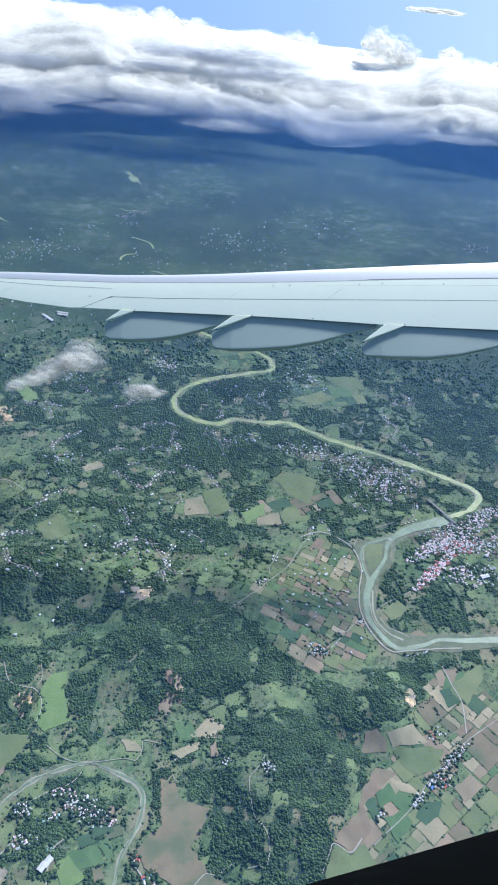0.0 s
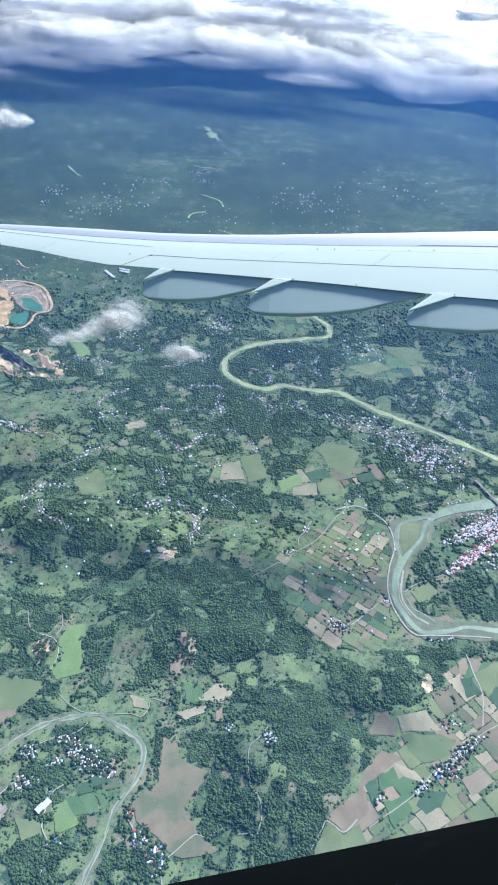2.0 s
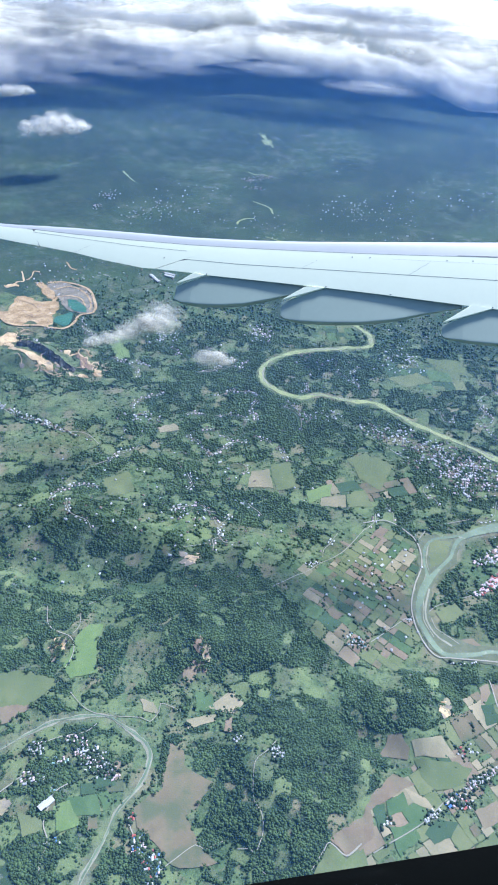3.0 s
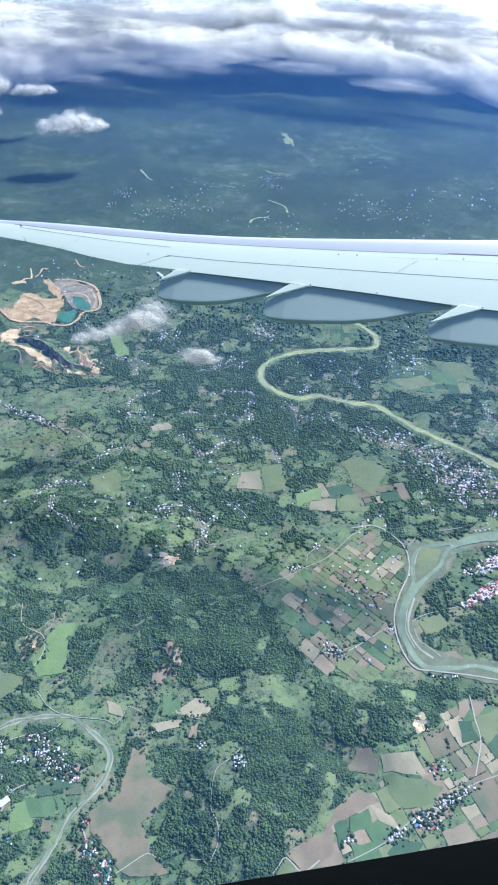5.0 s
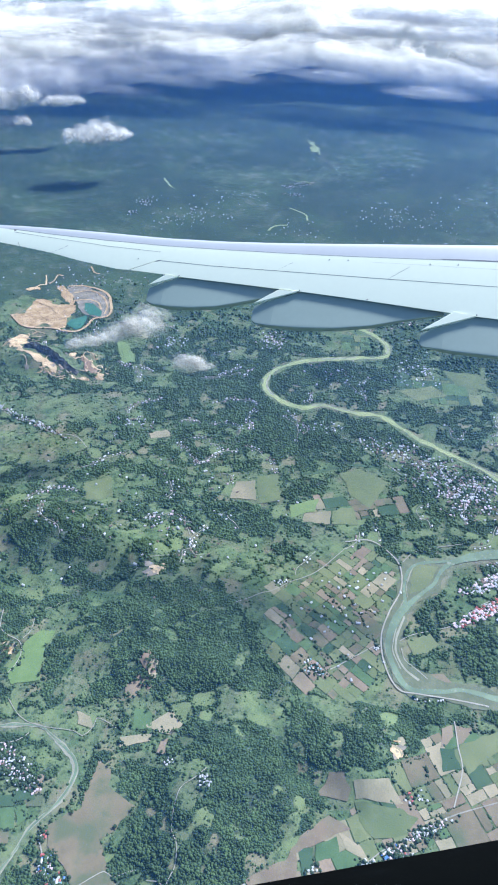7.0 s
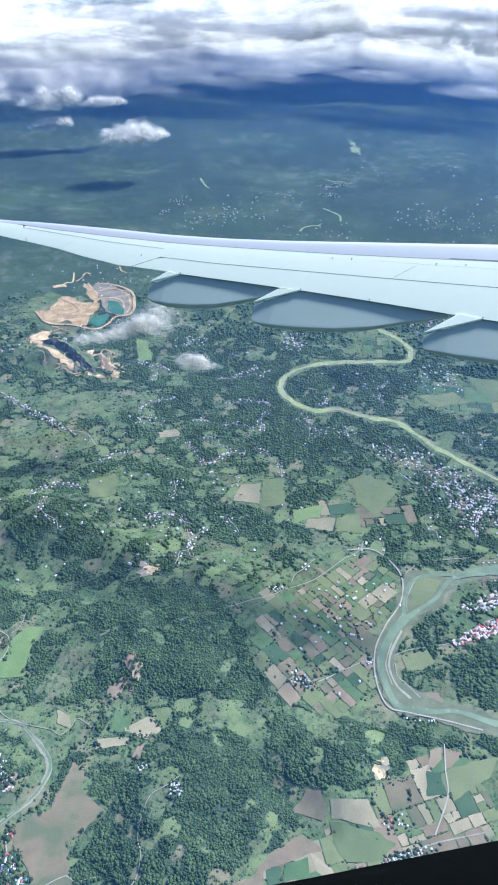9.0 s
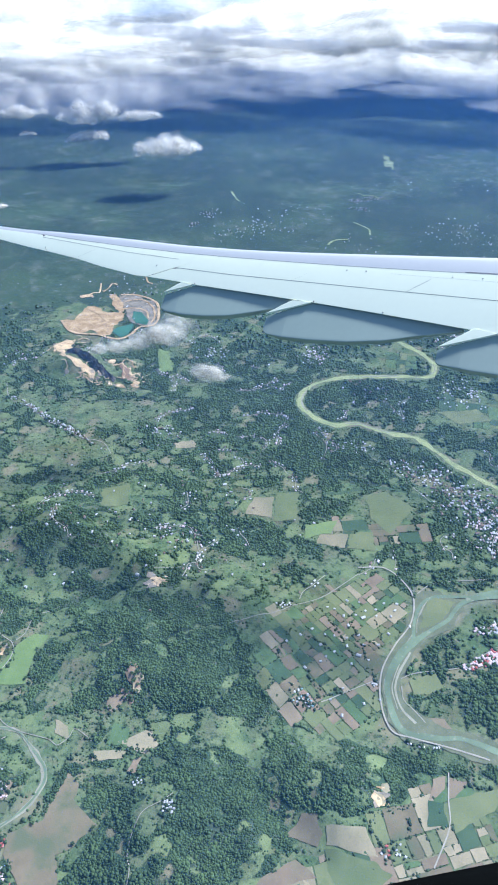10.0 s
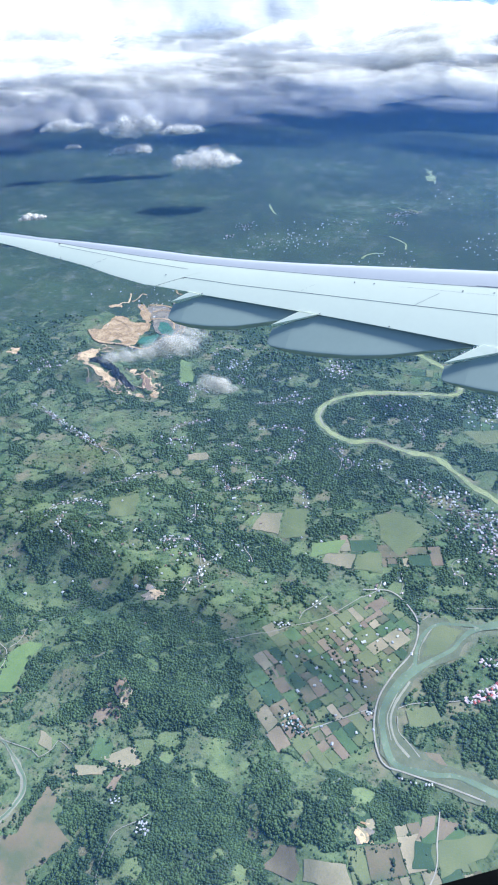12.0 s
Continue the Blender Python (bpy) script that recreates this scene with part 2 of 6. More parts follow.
class Nodes:
    def __init__(self, tree):
        self.tree = tree

    def add(self, kind, **inputs):
        n = self.tree.nodes.new("ShaderNode" + kind)
        for k, v in inputs.items():
            self.put(n, k, v)
        return n

    def put(self, n, k, v):
        s = n.inputs[int(k[1:])] if k[0] == "i" and k[1:].isdigit() else n.inputs[k.replace("_", " ")]
        if isinstance(v, bpy.types.NodeSocket):
            self.tree.links.new(v, s)
        else:
            s.default_value = v

    def noise(self, vec, scale, detail=4.0, rough=0.55):
        n = self.add("TexNoise", Vector=vec, Scale=scale, Detail=detail, Roughness=rough)
        return n.outputs[0]

    def ramp(self, fac, *stops):
        n = self.add("ValToRGB", Fac=fac)
        e = n.color_ramp.elements
        while len(e) < len(stops):
            e.new(0.5)
        for el, (p, c) in zip(e, stops):
            el.position = p
            el.color = (*c, 1.0) if len(c) == 3 else c
        return n.outputs[0]

    def mix(self, fac, a, b):
        n = self.tree.nodes.new("ShaderNodeMix")
        n.data_type = "RGBA"
        for i, v in ((0, fac), (6, a), (7, b)):
            if isinstance(v, bpy.types.NodeSocket):
                self.tree.links.new(v, n.inputs[i])
            else:
                n.inputs[i].default_value = v if i == 0 else (*v, 1.0)
        return n.outputs[2]

    def math(self, op, a, b=0.0):
        n = self.tree.nodes.new("ShaderNodeMath")
        n.operation = op
        for i, v in ((0, a), (1, b)):
            if isinstance(v, bpy.types.NodeSocket):
                self.tree.links.new(v, n.inputs[i])
            else:
                n.inputs[i].default_value = v
        return n.outputs[0]

    def place(self):
        return self.add("NewGeometry").outputs["Position"]

    def attr(self, name):
        n = self.add("Attribute")
        n.attribute_name = name
        return n.outputs["Fac"]

    def finish(self, shader):
        o = self.add("OutputMaterial")
        self.tree.links.new(shader, o.inputs[0])


def principled(N, color, rough=0.9, metal=0.0, bump=None, strength=0.3, distance=1.0, coat=0.0):
    b = N.add("BsdfPrincipled", Roughness=rough, Metallic=metal)
    N.put(b, "Base Color", color if isinstance(color, bpy.types.NodeSocket) else (*color, 1.0))
    if coat:
        N.put(b, "Coat Weight", coat)
    if bump is not None:
        bn = N.add("Bump", Strength=strength, Distance=distance, Height=bump)
        N.put(b, "Normal", bn.outputs[0])
    return b.outputs[0]


def make_ground():
    m, t = material("land")
    N = Nodes(t)
    p = N.place()
    big, mid, fine = N.noise(p, 0.008, 3), N.noise(p, 0.05, 5), N.noise(p, 0.22, 7, 0.72)
    grass = N.ramp(mid, (0.25, (0.060, 0.118, 0.056)), (0.5, (0.105, 0.175, 0.078)), (0.75, (0.175, 0.225, 0.11)))
    grass = N.mix(N.ramp(big, (0.52, (0, 0, 0)), (0.62, (1, 1, 1))), grass, (0.13, 0.125, 0.07))
    vor = N.add("TexVoronoi", Vector=p, Scale=0.035)
    vor.feature = "F1"
    cell = N.add("SeparateColor")
    N.put(cell, "i0", vor.outputs["Color"])
    plots = N.ramp(cell.outputs[0], (0.0, (0.06, 0.11, 0.045)), (0.35, (0.10, 0.15, 0.06)), (0.6, (0.15, 0.16, 0.085)), (0.85, (0.19, 0.16, 0.11)))
    grass = N.mix(0.4, grass, plots)
    patch = N.noise(p, 0.028, 6, 0.7)
    grass = N.mix(N.ramp(patch, (0.46, (0, 0, 0)), (0.57, (0.8, 0.8, 0.8))), grass, (0.160, 0.212, 0.098))
    grass = N.mix(N.ramp(N.noise(p, 0.045, 5, 0.65), (0.56, (0, 0, 0)), (0.66, (0.8, 0.8, 0.8))), grass, (0.185, 0.165, 0.105))
    grass = N.mix(N.ramp(N.noise(p, 0.16, 5, 0.7), (0.50, (0, 0, 0)), (0.60, (0.85, 0.85, 0.85))), grass, (0.036, 0.072, 0.036))
    grass = N.mix(N.math("MULTIPLY", N.attr("meadow"), 0.75), grass, (0.185, 0.240, 0.102))
    grass = N.mix(N.math("MULTIPLY", N.attr("dry"), 0.65), grass, (0.27, 0.235, 0.145))
    trees = N.ramp(fine, (0.3, (0.030, 0.068, 0.036)), (0.7, (0.066, 0.120, 0.054)))
    far_patch = N.noise(p, 0.011, 8, 0.68)
    trees = N.mix(N.ramp(far_patch, (0.50, (0, 0, 0)), (0.62, (0.5, 0.5, 0.5))), trees, (0.085, 0.115, 0.066))
    trees = N.mix(N.ramp(N.noise(p, 0.02, 8, 0.7), (0.54, (0, 0, 0)), (0.58, (0.65, 0.65, 0.65))), trees, (0.15, 0.175, 0.125))
    trees = N.mix(N.ramp(N.noise(p, 0.05, 9, 0.75), (0.58, (0, 0, 0)), (0.63, (0.8, 0.8, 0.8))), trees, (0.26, 0.27, 0.23))
    # Broad dark blotches paint the shading of relief into the woods' colour.
    trees = N.mix(N.ramp(N.noise(p, 0.0035, 4, 0.6), (0.38, (0, 0, 0)), (0.56, (0.75, 0.75, 0.75))), trees, (0.020, 0.048, 0.034))
    wood = N.ramp(N.math("ADD", N.attr("wood"), N.math("MULTIPLY", N.math("SUBTRACT", fine, 0.5), 0.9)), (0.38, (0, 0, 0)), (0.55, (1, 1, 1)))
    col = N.mix(wood, grass, trees)
    silt = N.ramp(mid, (0.35, (0.20, 0.20, 0.155)), (0.65, (0.31, 0.29, 0.23)))
    col = N.mix(N.attr("silt"), col, silt)
    N.finish(principled(N, col, 0.95, bump=N.math("ADD", fine, N.math("MULTIPLY", wood, 0.5)), strength=0.6, distance=1.5))
    return m


def make_soil(name, low, high, grown=0.0):
    m, t = material(name)
    N = Nodes(t)
    p = N.place()
    a, b = N.noise(p, 0.06, 5), N.noise(p, 0.6, 3, 0.7)
    r = N.add("ObjectInfo").outputs["Random"]
    f = N.math("ADD", N.math("MULTIPLY", a, 0.6), N.math("MULTIPLY", b, 0.4))
    f = N.math("ADD", f, N.math("MULTIPLY", N.math("SUBTRACT", r, 0.5), 0.22))
    col = N.ramp(f, (0.33, low), (0.67, high))
    if grown:
        col = N.mix(N.ramp(N.noise(p, 0.03, 5, 0.6), (0.44, (0, 0, 0)), (0.60, (grown, grown, grown))), col, (0.085, 0.128, 0.066))
    N.finish(principled(N, col, 0.95, bump=b, strength=0.4, distance=0.6))
    return m


def make_water(name, shallow, deep, silt):
    m, t = material(name)
    N = Nodes(t)
    p = N.place()
    a, b = N.noise(p, 0.03, 4), N.noise(p, 0.15, 4)
    col = N.mix(N.ramp(a, (0.4, (0, 0, 0)), (0.62, (1, 1, 1))), deep, shallow)
    col = N.mix(N.ramp(b, (0.58, (0, 0, 0)), (0.68, (1, 1, 1))), col, silt)
    b = N.add("BsdfPrincipled", Roughness=0.45)
    N.put(b, "Base Color", col)
    N.put(b, "Specular IOR Level", 0.2)
    N.finish(b.outputs[0])
    return m


def make_leaf(name, low, high):
    m, t = material(name)
    N = Nodes(t)
    g = N.add("NewGeometry")
    f = N.math("ADD", N.math("MULTIPLY", g.outputs["Random Per Island"], 0.14), N.math("MULTIPLY", N.noise(g.outputs["Position"], 0.022, 4, 0.6), 0.6))
    f = N.math("ADD", f, N.math("MULTIPLY", N.noise(g.outputs["Position"], 0.075, 3, 0.5), 0.65))
    col = N.ramp(f, (0.52, low), (0.86, high))
    leaf = principled(N, col, 0.8, bump=N.noise(g.outputs["Position"], 1.6, 2), strength=0.6, distance=0.6)
    through_leaf = N.add("BsdfTranslucent", Color=col)
    N.finish(N.add("MixShader", i0=0.32, i1=leaf, i2=through_leaf.outputs[0]).outputs[0])
    return m


def make_paint(name, color, rough=0.4, metal=0.0, grime=0.12, coat=0.0, scale=0.05):
    m, t = material(name)
    N = Nodes(t)
    p = N.add("TexCoord").outputs["Object"]
    a, b = N.noise(p, scale, 5, 0.6), N.noise(p, scale * 9, 3, 0.6)
    f = N.math("ADD", N.math("MULTIPLY", a, 0.6), N.math("MULTIPLY", b, 0.4))
    col = N.ramp(f, (0.3, tuple(c * (1 - grime) for c in color)), (0.65, color))
    N.finish(principled(N, col, rough, metal, bump=b, strength=0.03, coat=coat))
    return m


def make_vapour(name, density, scale, low, high, white=0.92):
    """Thin cloud: a noise-torn veil that scatters light both ways."""
    m, t = material(name)
    N = Nodes(t)
    p = N.place()
    n = N.noise(p, scale, 6, 0.62)
    d = N.math("MULTIPLY", N.ramp(n, (low, (0, 0, 0)), (high, (1, 1, 1))), density)
    d = N.math("MULTIPLY", d, N.attr("body"))
    # Up to 0.7 the tone turns blue-grey: the shade of cloud set by colour.
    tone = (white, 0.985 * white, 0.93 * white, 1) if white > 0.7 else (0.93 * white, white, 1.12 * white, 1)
    dif = N.add("BsdfDiffuse", Color=tone)
    tra = N.add("BsdfTranslucent", Color=tone)
    mx = N.add("MixShader", i0=0.62, i1=dif.outputs[0], i2=tra.outputs[0])
    clear = N.add("BsdfTransparent")
    out = N.add("MixShader", i0=d, i1=clear.outputs[0], i2=mx.outputs[0])
    N.finish(out.outputs[0])
    return m


def make_cloud_sheet(name="cloud_sheet", white=0.88, passing=0.45):
    """Dense cloud that frays into nothing along its edge."""
    m, t = material(name)
    N = Nodes(t)
    p = N.place()
    n = N.noise(p, 0.010, 6, 0.6)
    dif = N.add("BsdfDiffuse", Color=(white, white * 0.985, white * 0.93, 1))
    tra = N.add("BsdfTranslucent", Color=(white, white * 0.985, white * 0.93, 1))
    sq = N.add("VectorMath", i0=p, i1=(0.5, 0.5, 1.8))
    sq.operation = "MULTIPLY"
    bn = N.add("Bump", Strength=0.25, Distance=20.0, Height=N.noise(sq.outputs[0], 0.010, 7, 0.62))
    N.put(dif, "Normal", bn.outputs[0])
    mx = N.add("MixShader", i0=passing, i1=dif.outputs[0], i2=tra.outputs[0])
    d = N.ramp(N.math("ADD", N.attr("body"), N.math("MULTIPLY", N.math("SUBTRACT", n, 0.5), 0.8)), (0.1, (0, 0, 0)), (0.95, (1, 1, 1)))
    clear = N.add("BsdfTransparent")
    N.finish(N.add("MixShader", i0=d, i1=clear.outputs[0], i2=mx.outputs[0]).outputs[0])
    return m


LAND = make_ground()


def make_cliff():
    """Dark rock with paler streaks running down it."""
    m, t = material("cliff_rock")
    N = Nodes(t)
    p = N.place()
    flat = N.add("VectorMath", i0=p, i1=(1.0, 0.6, 0.12))
    flat.operation = "MULTIPLY"
    f = N.math("ADD", N.math("MULTIPLY", N.noise(flat.outputs[0], 0.35, 5, 0.7), 0.7), N.math("MULTIPLY", N.noise(p, 0.12, 4), 0.3))
    col = N.ramp(f, (0.38, (0.085, 0.088, 0.088)), (0.54, (0.20, 0.19, 0.17)), (0.64, (0.46, 0.41, 0.33)))
    N.finish(principled(N, col, 0.95, bump=f, strength=0.7, distance=1.5))
    return m


CLIFF_ROCK = make_cliff()
SOIL = {
    "mud": make_soil("muddy_fallow", (0.145, 0.13, 0.08), (0.245, 0.195, 0.125), 0.75),
    "brown": make_soil("ploughed_earth", (0.20, 0.155, 0.105), (0.34, 0.26, 0.18), 0.3),
    "tan": make_soil("dry_stubble", (0.27, 0.24, 0.15), (0.46, 0.38, 0.25), 0.4),
    "olive": make_soil("olive_pasture", (0.125, 0.165, 0.07), (0.22, 0.24, 0.115), 0.4),
    "green": make_soil("young_crop", (0.075, 0.14, 0.06), (0.125, 0.195, 0.085)),
    "dark": make_soil("dark_crop", (0.045, 0.095, 0.05), (0.075, 0.125, 0.065)),
    "lime": make_soil("bright_pasture", (0.14, 0.215, 0.075), (0.235, 0.31, 0.12), 0.35),
    "red": make_soil("red_scar", (0.24, 0.165, 0.115), (0.36, 0.25, 0.18)),
    "sand": make_soil("bare_sand", (0.33, 0.22, 0.11), (0.80, 0.60, 0.36)),
    "rock": make_soil("quarry_rock", (0.16, 0.155, 0.13), (0.42, 0.35, 0.26)),
}
RIVER_WATER = make_water("river_water", (0.37, 0.41, 0.18), (0.28, 0.33, 0.15), (0.46, 0.44, 0.25))
LOW_WATER = make_water("shoal_water", (0.19, 0.26, 0.165), (0.13, 0.18, 0.115), (0.28, 0.30, 0.21))
RIVER_BED = make_soil("silty_river_bed", (0.092, 0.122, 0.068), (0.190, 0.202, 0.128))
POND_WATER = make_water("pond_water", (0.07, 0.19, 0.13), (0.055, 0.155, 0.11), (0.10, 0.22, 0.15))
GRAVEL = make_soil("pale_gravel", (0.20, 0.205, 0.145), (0.36, 0.35, 0.265))
ROAD = make_soil("pale_road", (0.27, 0.26, 0.205), (0.43, 0.40, 0.33))
LEAF = make_leaf("leaves", (0.052, 0.100, 0.050), (0.126, 0.205, 0.078))
LEAF_DARK = make_leaf("dark_leaves", (0.036, 0.072, 0.041), (0.076, 0.125, 0.058))
BARK = make_paint("bark", (0.12, 0.09, 0.06), 0.9)
CLOUD_SHEET = make_cloud_sheet("cloud_sheet", 0.98, 0.22)
# Darker, more see-through copy of the sheet: fronts dimmed as if in shade.
GREY_CLOUD = make_cloud_sheet("dimmed_cloud_sheet", 0.90, 0.45)
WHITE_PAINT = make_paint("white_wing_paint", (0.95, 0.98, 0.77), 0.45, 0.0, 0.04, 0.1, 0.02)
LEAD_METAL = make_paint("bare_leading_edge", (0.70, 0.70, 0.68), 0.42, 0.25, 0.06, 0.0, 0.02)
# This grey holds the shade that falls on the fairings below the wing.
FAIRING_SHADE = make_paint("shaded_fairing_grey", (0.31, 0.385, 0.345), 0.5, 0.0, 0.08, 0.05, 0.02)
SEAM = make_paint("dark_seam", (0.20, 0.19, 0.19), 0.6)
RUBBER = make_paint("dark_surround", (0.0012, 0.0018, 0.0018), 1.0, 0.0, 0.2, 0.0, 0.3)
RUBBER.node_tree.nodes["Principled BSDF"].inputs["Specular IOR Level"].default_value = 0.05


# ---- mesh helpers ----
def mesh_of(name, verts, faces, mat, flat=False, attrs=None):
    me = bpy.data.meshes.new(name)
    verts, faces = np.asarray(verts, np.float32), np.asarray(faces, np.int32)
    me.vertices.add(len(verts))
    me.vertices.foreach_set("co", verts.ravel())
    k = faces.shape[1]
    me.loops.add(faces.size)
    me.loops.foreach_set("vertex_index", faces.ravel())
    me.polygons.add(len(faces))
    me.polygons.foreach_set("loop_start", np.arange(0, faces.size, k, dtype=np.int32))
    me.polygons.foreach_set("use_smooth", np.full(len(faces), not flat))
    for key, vals in (attrs or {}).items():
        a = me.attributes.new(key, "FLOAT", "POINT")
        a.data.foreach_set("value", np.asarray(vals, np.float32))
    me.materials.append(mat)
    me.update(calc_edges=True)
    return me


def part(name, data, parent, label=""):
    ob = new(name, data)
    ob.parent = parent
    if label:
        tagged(ob, label)
    return ob


def grid_faces(nu, nv):
    i = np.arange(nu - 1)[:, None] * nv + np.arange(nv - 1)[None, :]
    return np.stack([i, i + nv, i + nv + 1, i + 1], -1).reshape(-1, 4)


def box_verts(x0, x1, y0, y1, z0, z1):
    v = [(x0, y0, z0), (x1, y0, z0), (x1, y1, z0), (x0, y1, z0), (x0, y0, z1), (x1, y0, z1), (x1, y1, z1), (x0, y1, z1)]
    f = [(0, 3, 2, 1), (4, 5, 6, 7), (0, 1, 5, 4), (1, 2, 6, 5), (2, 3, 7, 6), (3, 0, 4, 7)]
    return v, f


def simple_mesh(name, v, f, mat):
    me = bpy.data.meshes.new(name)
    me.from_pydata(v, [], f)
    me.materials.append(mat)
    return me


def ico_sphere(level):
    bm = bmesh.new()
    bmesh.ops.create_icosphere(bm, subdivisions=level, radius=1.0)
    v = np.array([p.co[:] for p in bm.verts])
    f = np.array([[q.index for q in fc.verts] for fc in bm.faces])
    bm.free()
    return v, f


ICO = {k: ico_sphere(k) for k in (1, 2, 3, 4)}


# ---- ground ----
def axis(lo, dense_lo, dense_hi, hi, step, n_lo, n_hi):
    a = dense_lo - (dense_lo - lo) * np.linspace(1, 0, n_lo, endpoint=False) ** 1.7
    c = dense_hi + (hi - dense_hi) * np.linspace(0, 1, n_hi + 1)[1:] ** 1.7
    return np.concatenate([a, np.arange(dense_lo, dense_hi + 0.1, step), c])


GX = axis(-4900, -1100, 620, 4900, 7.0, 60, 60)
GY = axis(-4900, -180, 1900, 4900, 7.0, 30, 90)
gx, gy = np.meshgrid(GX, GY, indexing="ij")
gz = height(gx, gy)
wood = wood_cover(gx, gy)
silt = 0.5 * (1 - smooth(-3, 4, water_distance(gx, gy) + 10 * (fbm(gx, gy, 22, 61, 3) - 0.5)))
edge, own = cells(gx, gy, 22.0, 301)
core = smooth(0.5, 3.0, edge)
meadow, dry = core * smooth(0.80, 0.82, own) * (1 - 0.7 * smooth(850, 1050, gy)), core * smooth(0.70, 0.72, own) * (own < 0.78)
ground = new("ground", mesh_of("ground", np.stack([gx, gy, gz], -1).reshape(-1, 3), grid_faces(len(GX), len(GY)), LAND,
                               attrs={"wood": wood.ravel(), "silt": silt.ravel(), "meadow": meadow.ravel(), "dry": dry.ravel()}))
tagged(ground, "rolling green tropical farmland with woods, meadows and small plots", "ground", kind="structure")


def ribbon(name, points, half, mat, lift, label, category, kind="structure", wobble=0.25, stray=0.0):
    """A band laid along a smooth line on the ground, with uneven edges."""
    line = bezier_line(points, 4.0)
    d = np.gradient(line, axis=0)
    d /= np.linalg.norm(d, axis=1)[:, None]
    side = np.stack([d[:, 1], -d[:, 0]], 1)
    line = line + side * (stray * 4 * (fbm(line[:, 0], line[:, 1], 26, 83, 3) - 0.5))[:, None]
    verts = []
    cols = np.linspace(-1, 1, 7)
    if not isinstance(half, (int, float)):
        p = np.array(points, float)
        along = np.array([np.argmin(np.hypot(*(line - q).T)) for q in p])
        half = np.interp(np.arange(len(line)), along, half)
    wl = half * (1 + wobble * 2 * (fbm(line[:, 0], line[:, 1], 20, 71) - 0.5))
    wr = half * (1 + wobble * 2 * (fbm(line[:, 0], line[:, 1], 20, 77) - 0.5))
    for c in cols:
        w = np.where(c < 0, wl, wr) * c
        verts.append(line + side * w[:, None])
    v = np.stack(verts, 1)
    z = height(v[..., 0], v[..., 1]) + lift
    ob = new(name, mesh_of(name, np.concatenate([v, z[..., None]], -1).reshape(-1, 3), grid_faces(len(line), len(cols)), mat))
    return tagged(ob, label, category, kind=kind)


ribbon("gravel_bank", CREEK, 2.2, GRAVEL, 0.30, "pale grey-green gravel bed of a winding creek", "creek bed", wobble=2.2)
ribbon("river", RIVER, 4.5, RIVER_WATER, 0.6, "winding yellow-green silty river", "river", wobble=1.2)
for k, line in enumerate([[(-62, 1105), (-62, 1080), (-52, 1060), (-38, 1046)], [(30, 1041), (50, 1049), (80, 1048), (104, 1046)], [(296, 980), (322, 970), (344, 958)], [(70, 1213), (40, 1200), (10, 1186)], [(118, 1240), (122, 1258), (114, 1276)], [(428, 912), (450, 893), (452, 876)]]):
    ribbon("gravel_bar", line, 1.3, GRAVEL, 0.72 + 0.01 * k, "pale sandbar along the river's bend", "gravel bar", wobble=1.2)
LOW_REACH = [(398, 821), (366, 808), (330, 792), (303, 776), (286, 758), (278, 738), (274, 722), (255, 691), (241, 664), (236, 642), (234, 619), (238, 602), (247, 585), (260, 568), (273, 564), (288, 568), (306, 574), (322, 581), (342, 583), (365, 584), (420, 592), (500, 620)]
ribbon("river", LOW_REACH, [8, 9, 7, 5, 3.2, 2.3, 2.4, 3.2, 4.6, 4.4, 3, 2.6, 3, 3.6, 3.4, 3.4, 2.8, 2.8, 3, 4, 5, 5], LOW_WATER, 1.05, "grey-green river reach with shoals", "river", wobble=0.35)
ribbon("river", [(304, 774), (282, 765), (264, 757), (250, 749), (240, 733), (239, 709), (243, 687), (245, 672)], 2.0, LOW_WATER, 0.95, "narrow side channel of the river", "river", wobble=0.6)
STREAKS = [[(243, 690), (238, 662), (232, 630), (233, 606), (248, 577)], [(247, 660), (243, 630), (246, 606), (258, 588), (276, 578)], [(240, 652), (240, 625), (242, 606), (254, 586)], [(247, 748), (243, 730), (242, 708), (246, 690)]]
for k, line in enumerate(STREAKS):
    ribbon("gravel_bar", line, (0.5, 0.9, 0.4, 0.7)[k], GRAVEL, 0.92 + 0.01 * k, "pale grey gravel bar in the river bed", "gravel bar", wobble=1.9)
ribbon("creek", CREEK, 0.95, LOW_WATER, 0.6, "shallow creek in its silty bed", "creek", wobble=1.8, stray=0.9)
ribbon("oxbow", OXBOW, 2.6, SOIL["dark"], 0.5, "overgrown dark green old river bend", "oxbow", wobble=0.6)


# ---- fields ----
FIELD_LABEL = {'mud': 'broad muddy fallow field with brown-green tint', 'green': 'small bright green crop field', 'tan': 'pale tan stubble field', 'brown': 'bare brown ploughed field', 'lime': 'bright green pasture strip', 'sand': 'bare sandy cleared ground', 'red': 'reddish bare earth scar on a slope', 'olive': 'olive green pasture', 'dark': 'dark green crop field', 'rock': 'terraced grey rock floor of a quarry pit', 'pond': 'teal green quarry pond'}
FIELDS = []


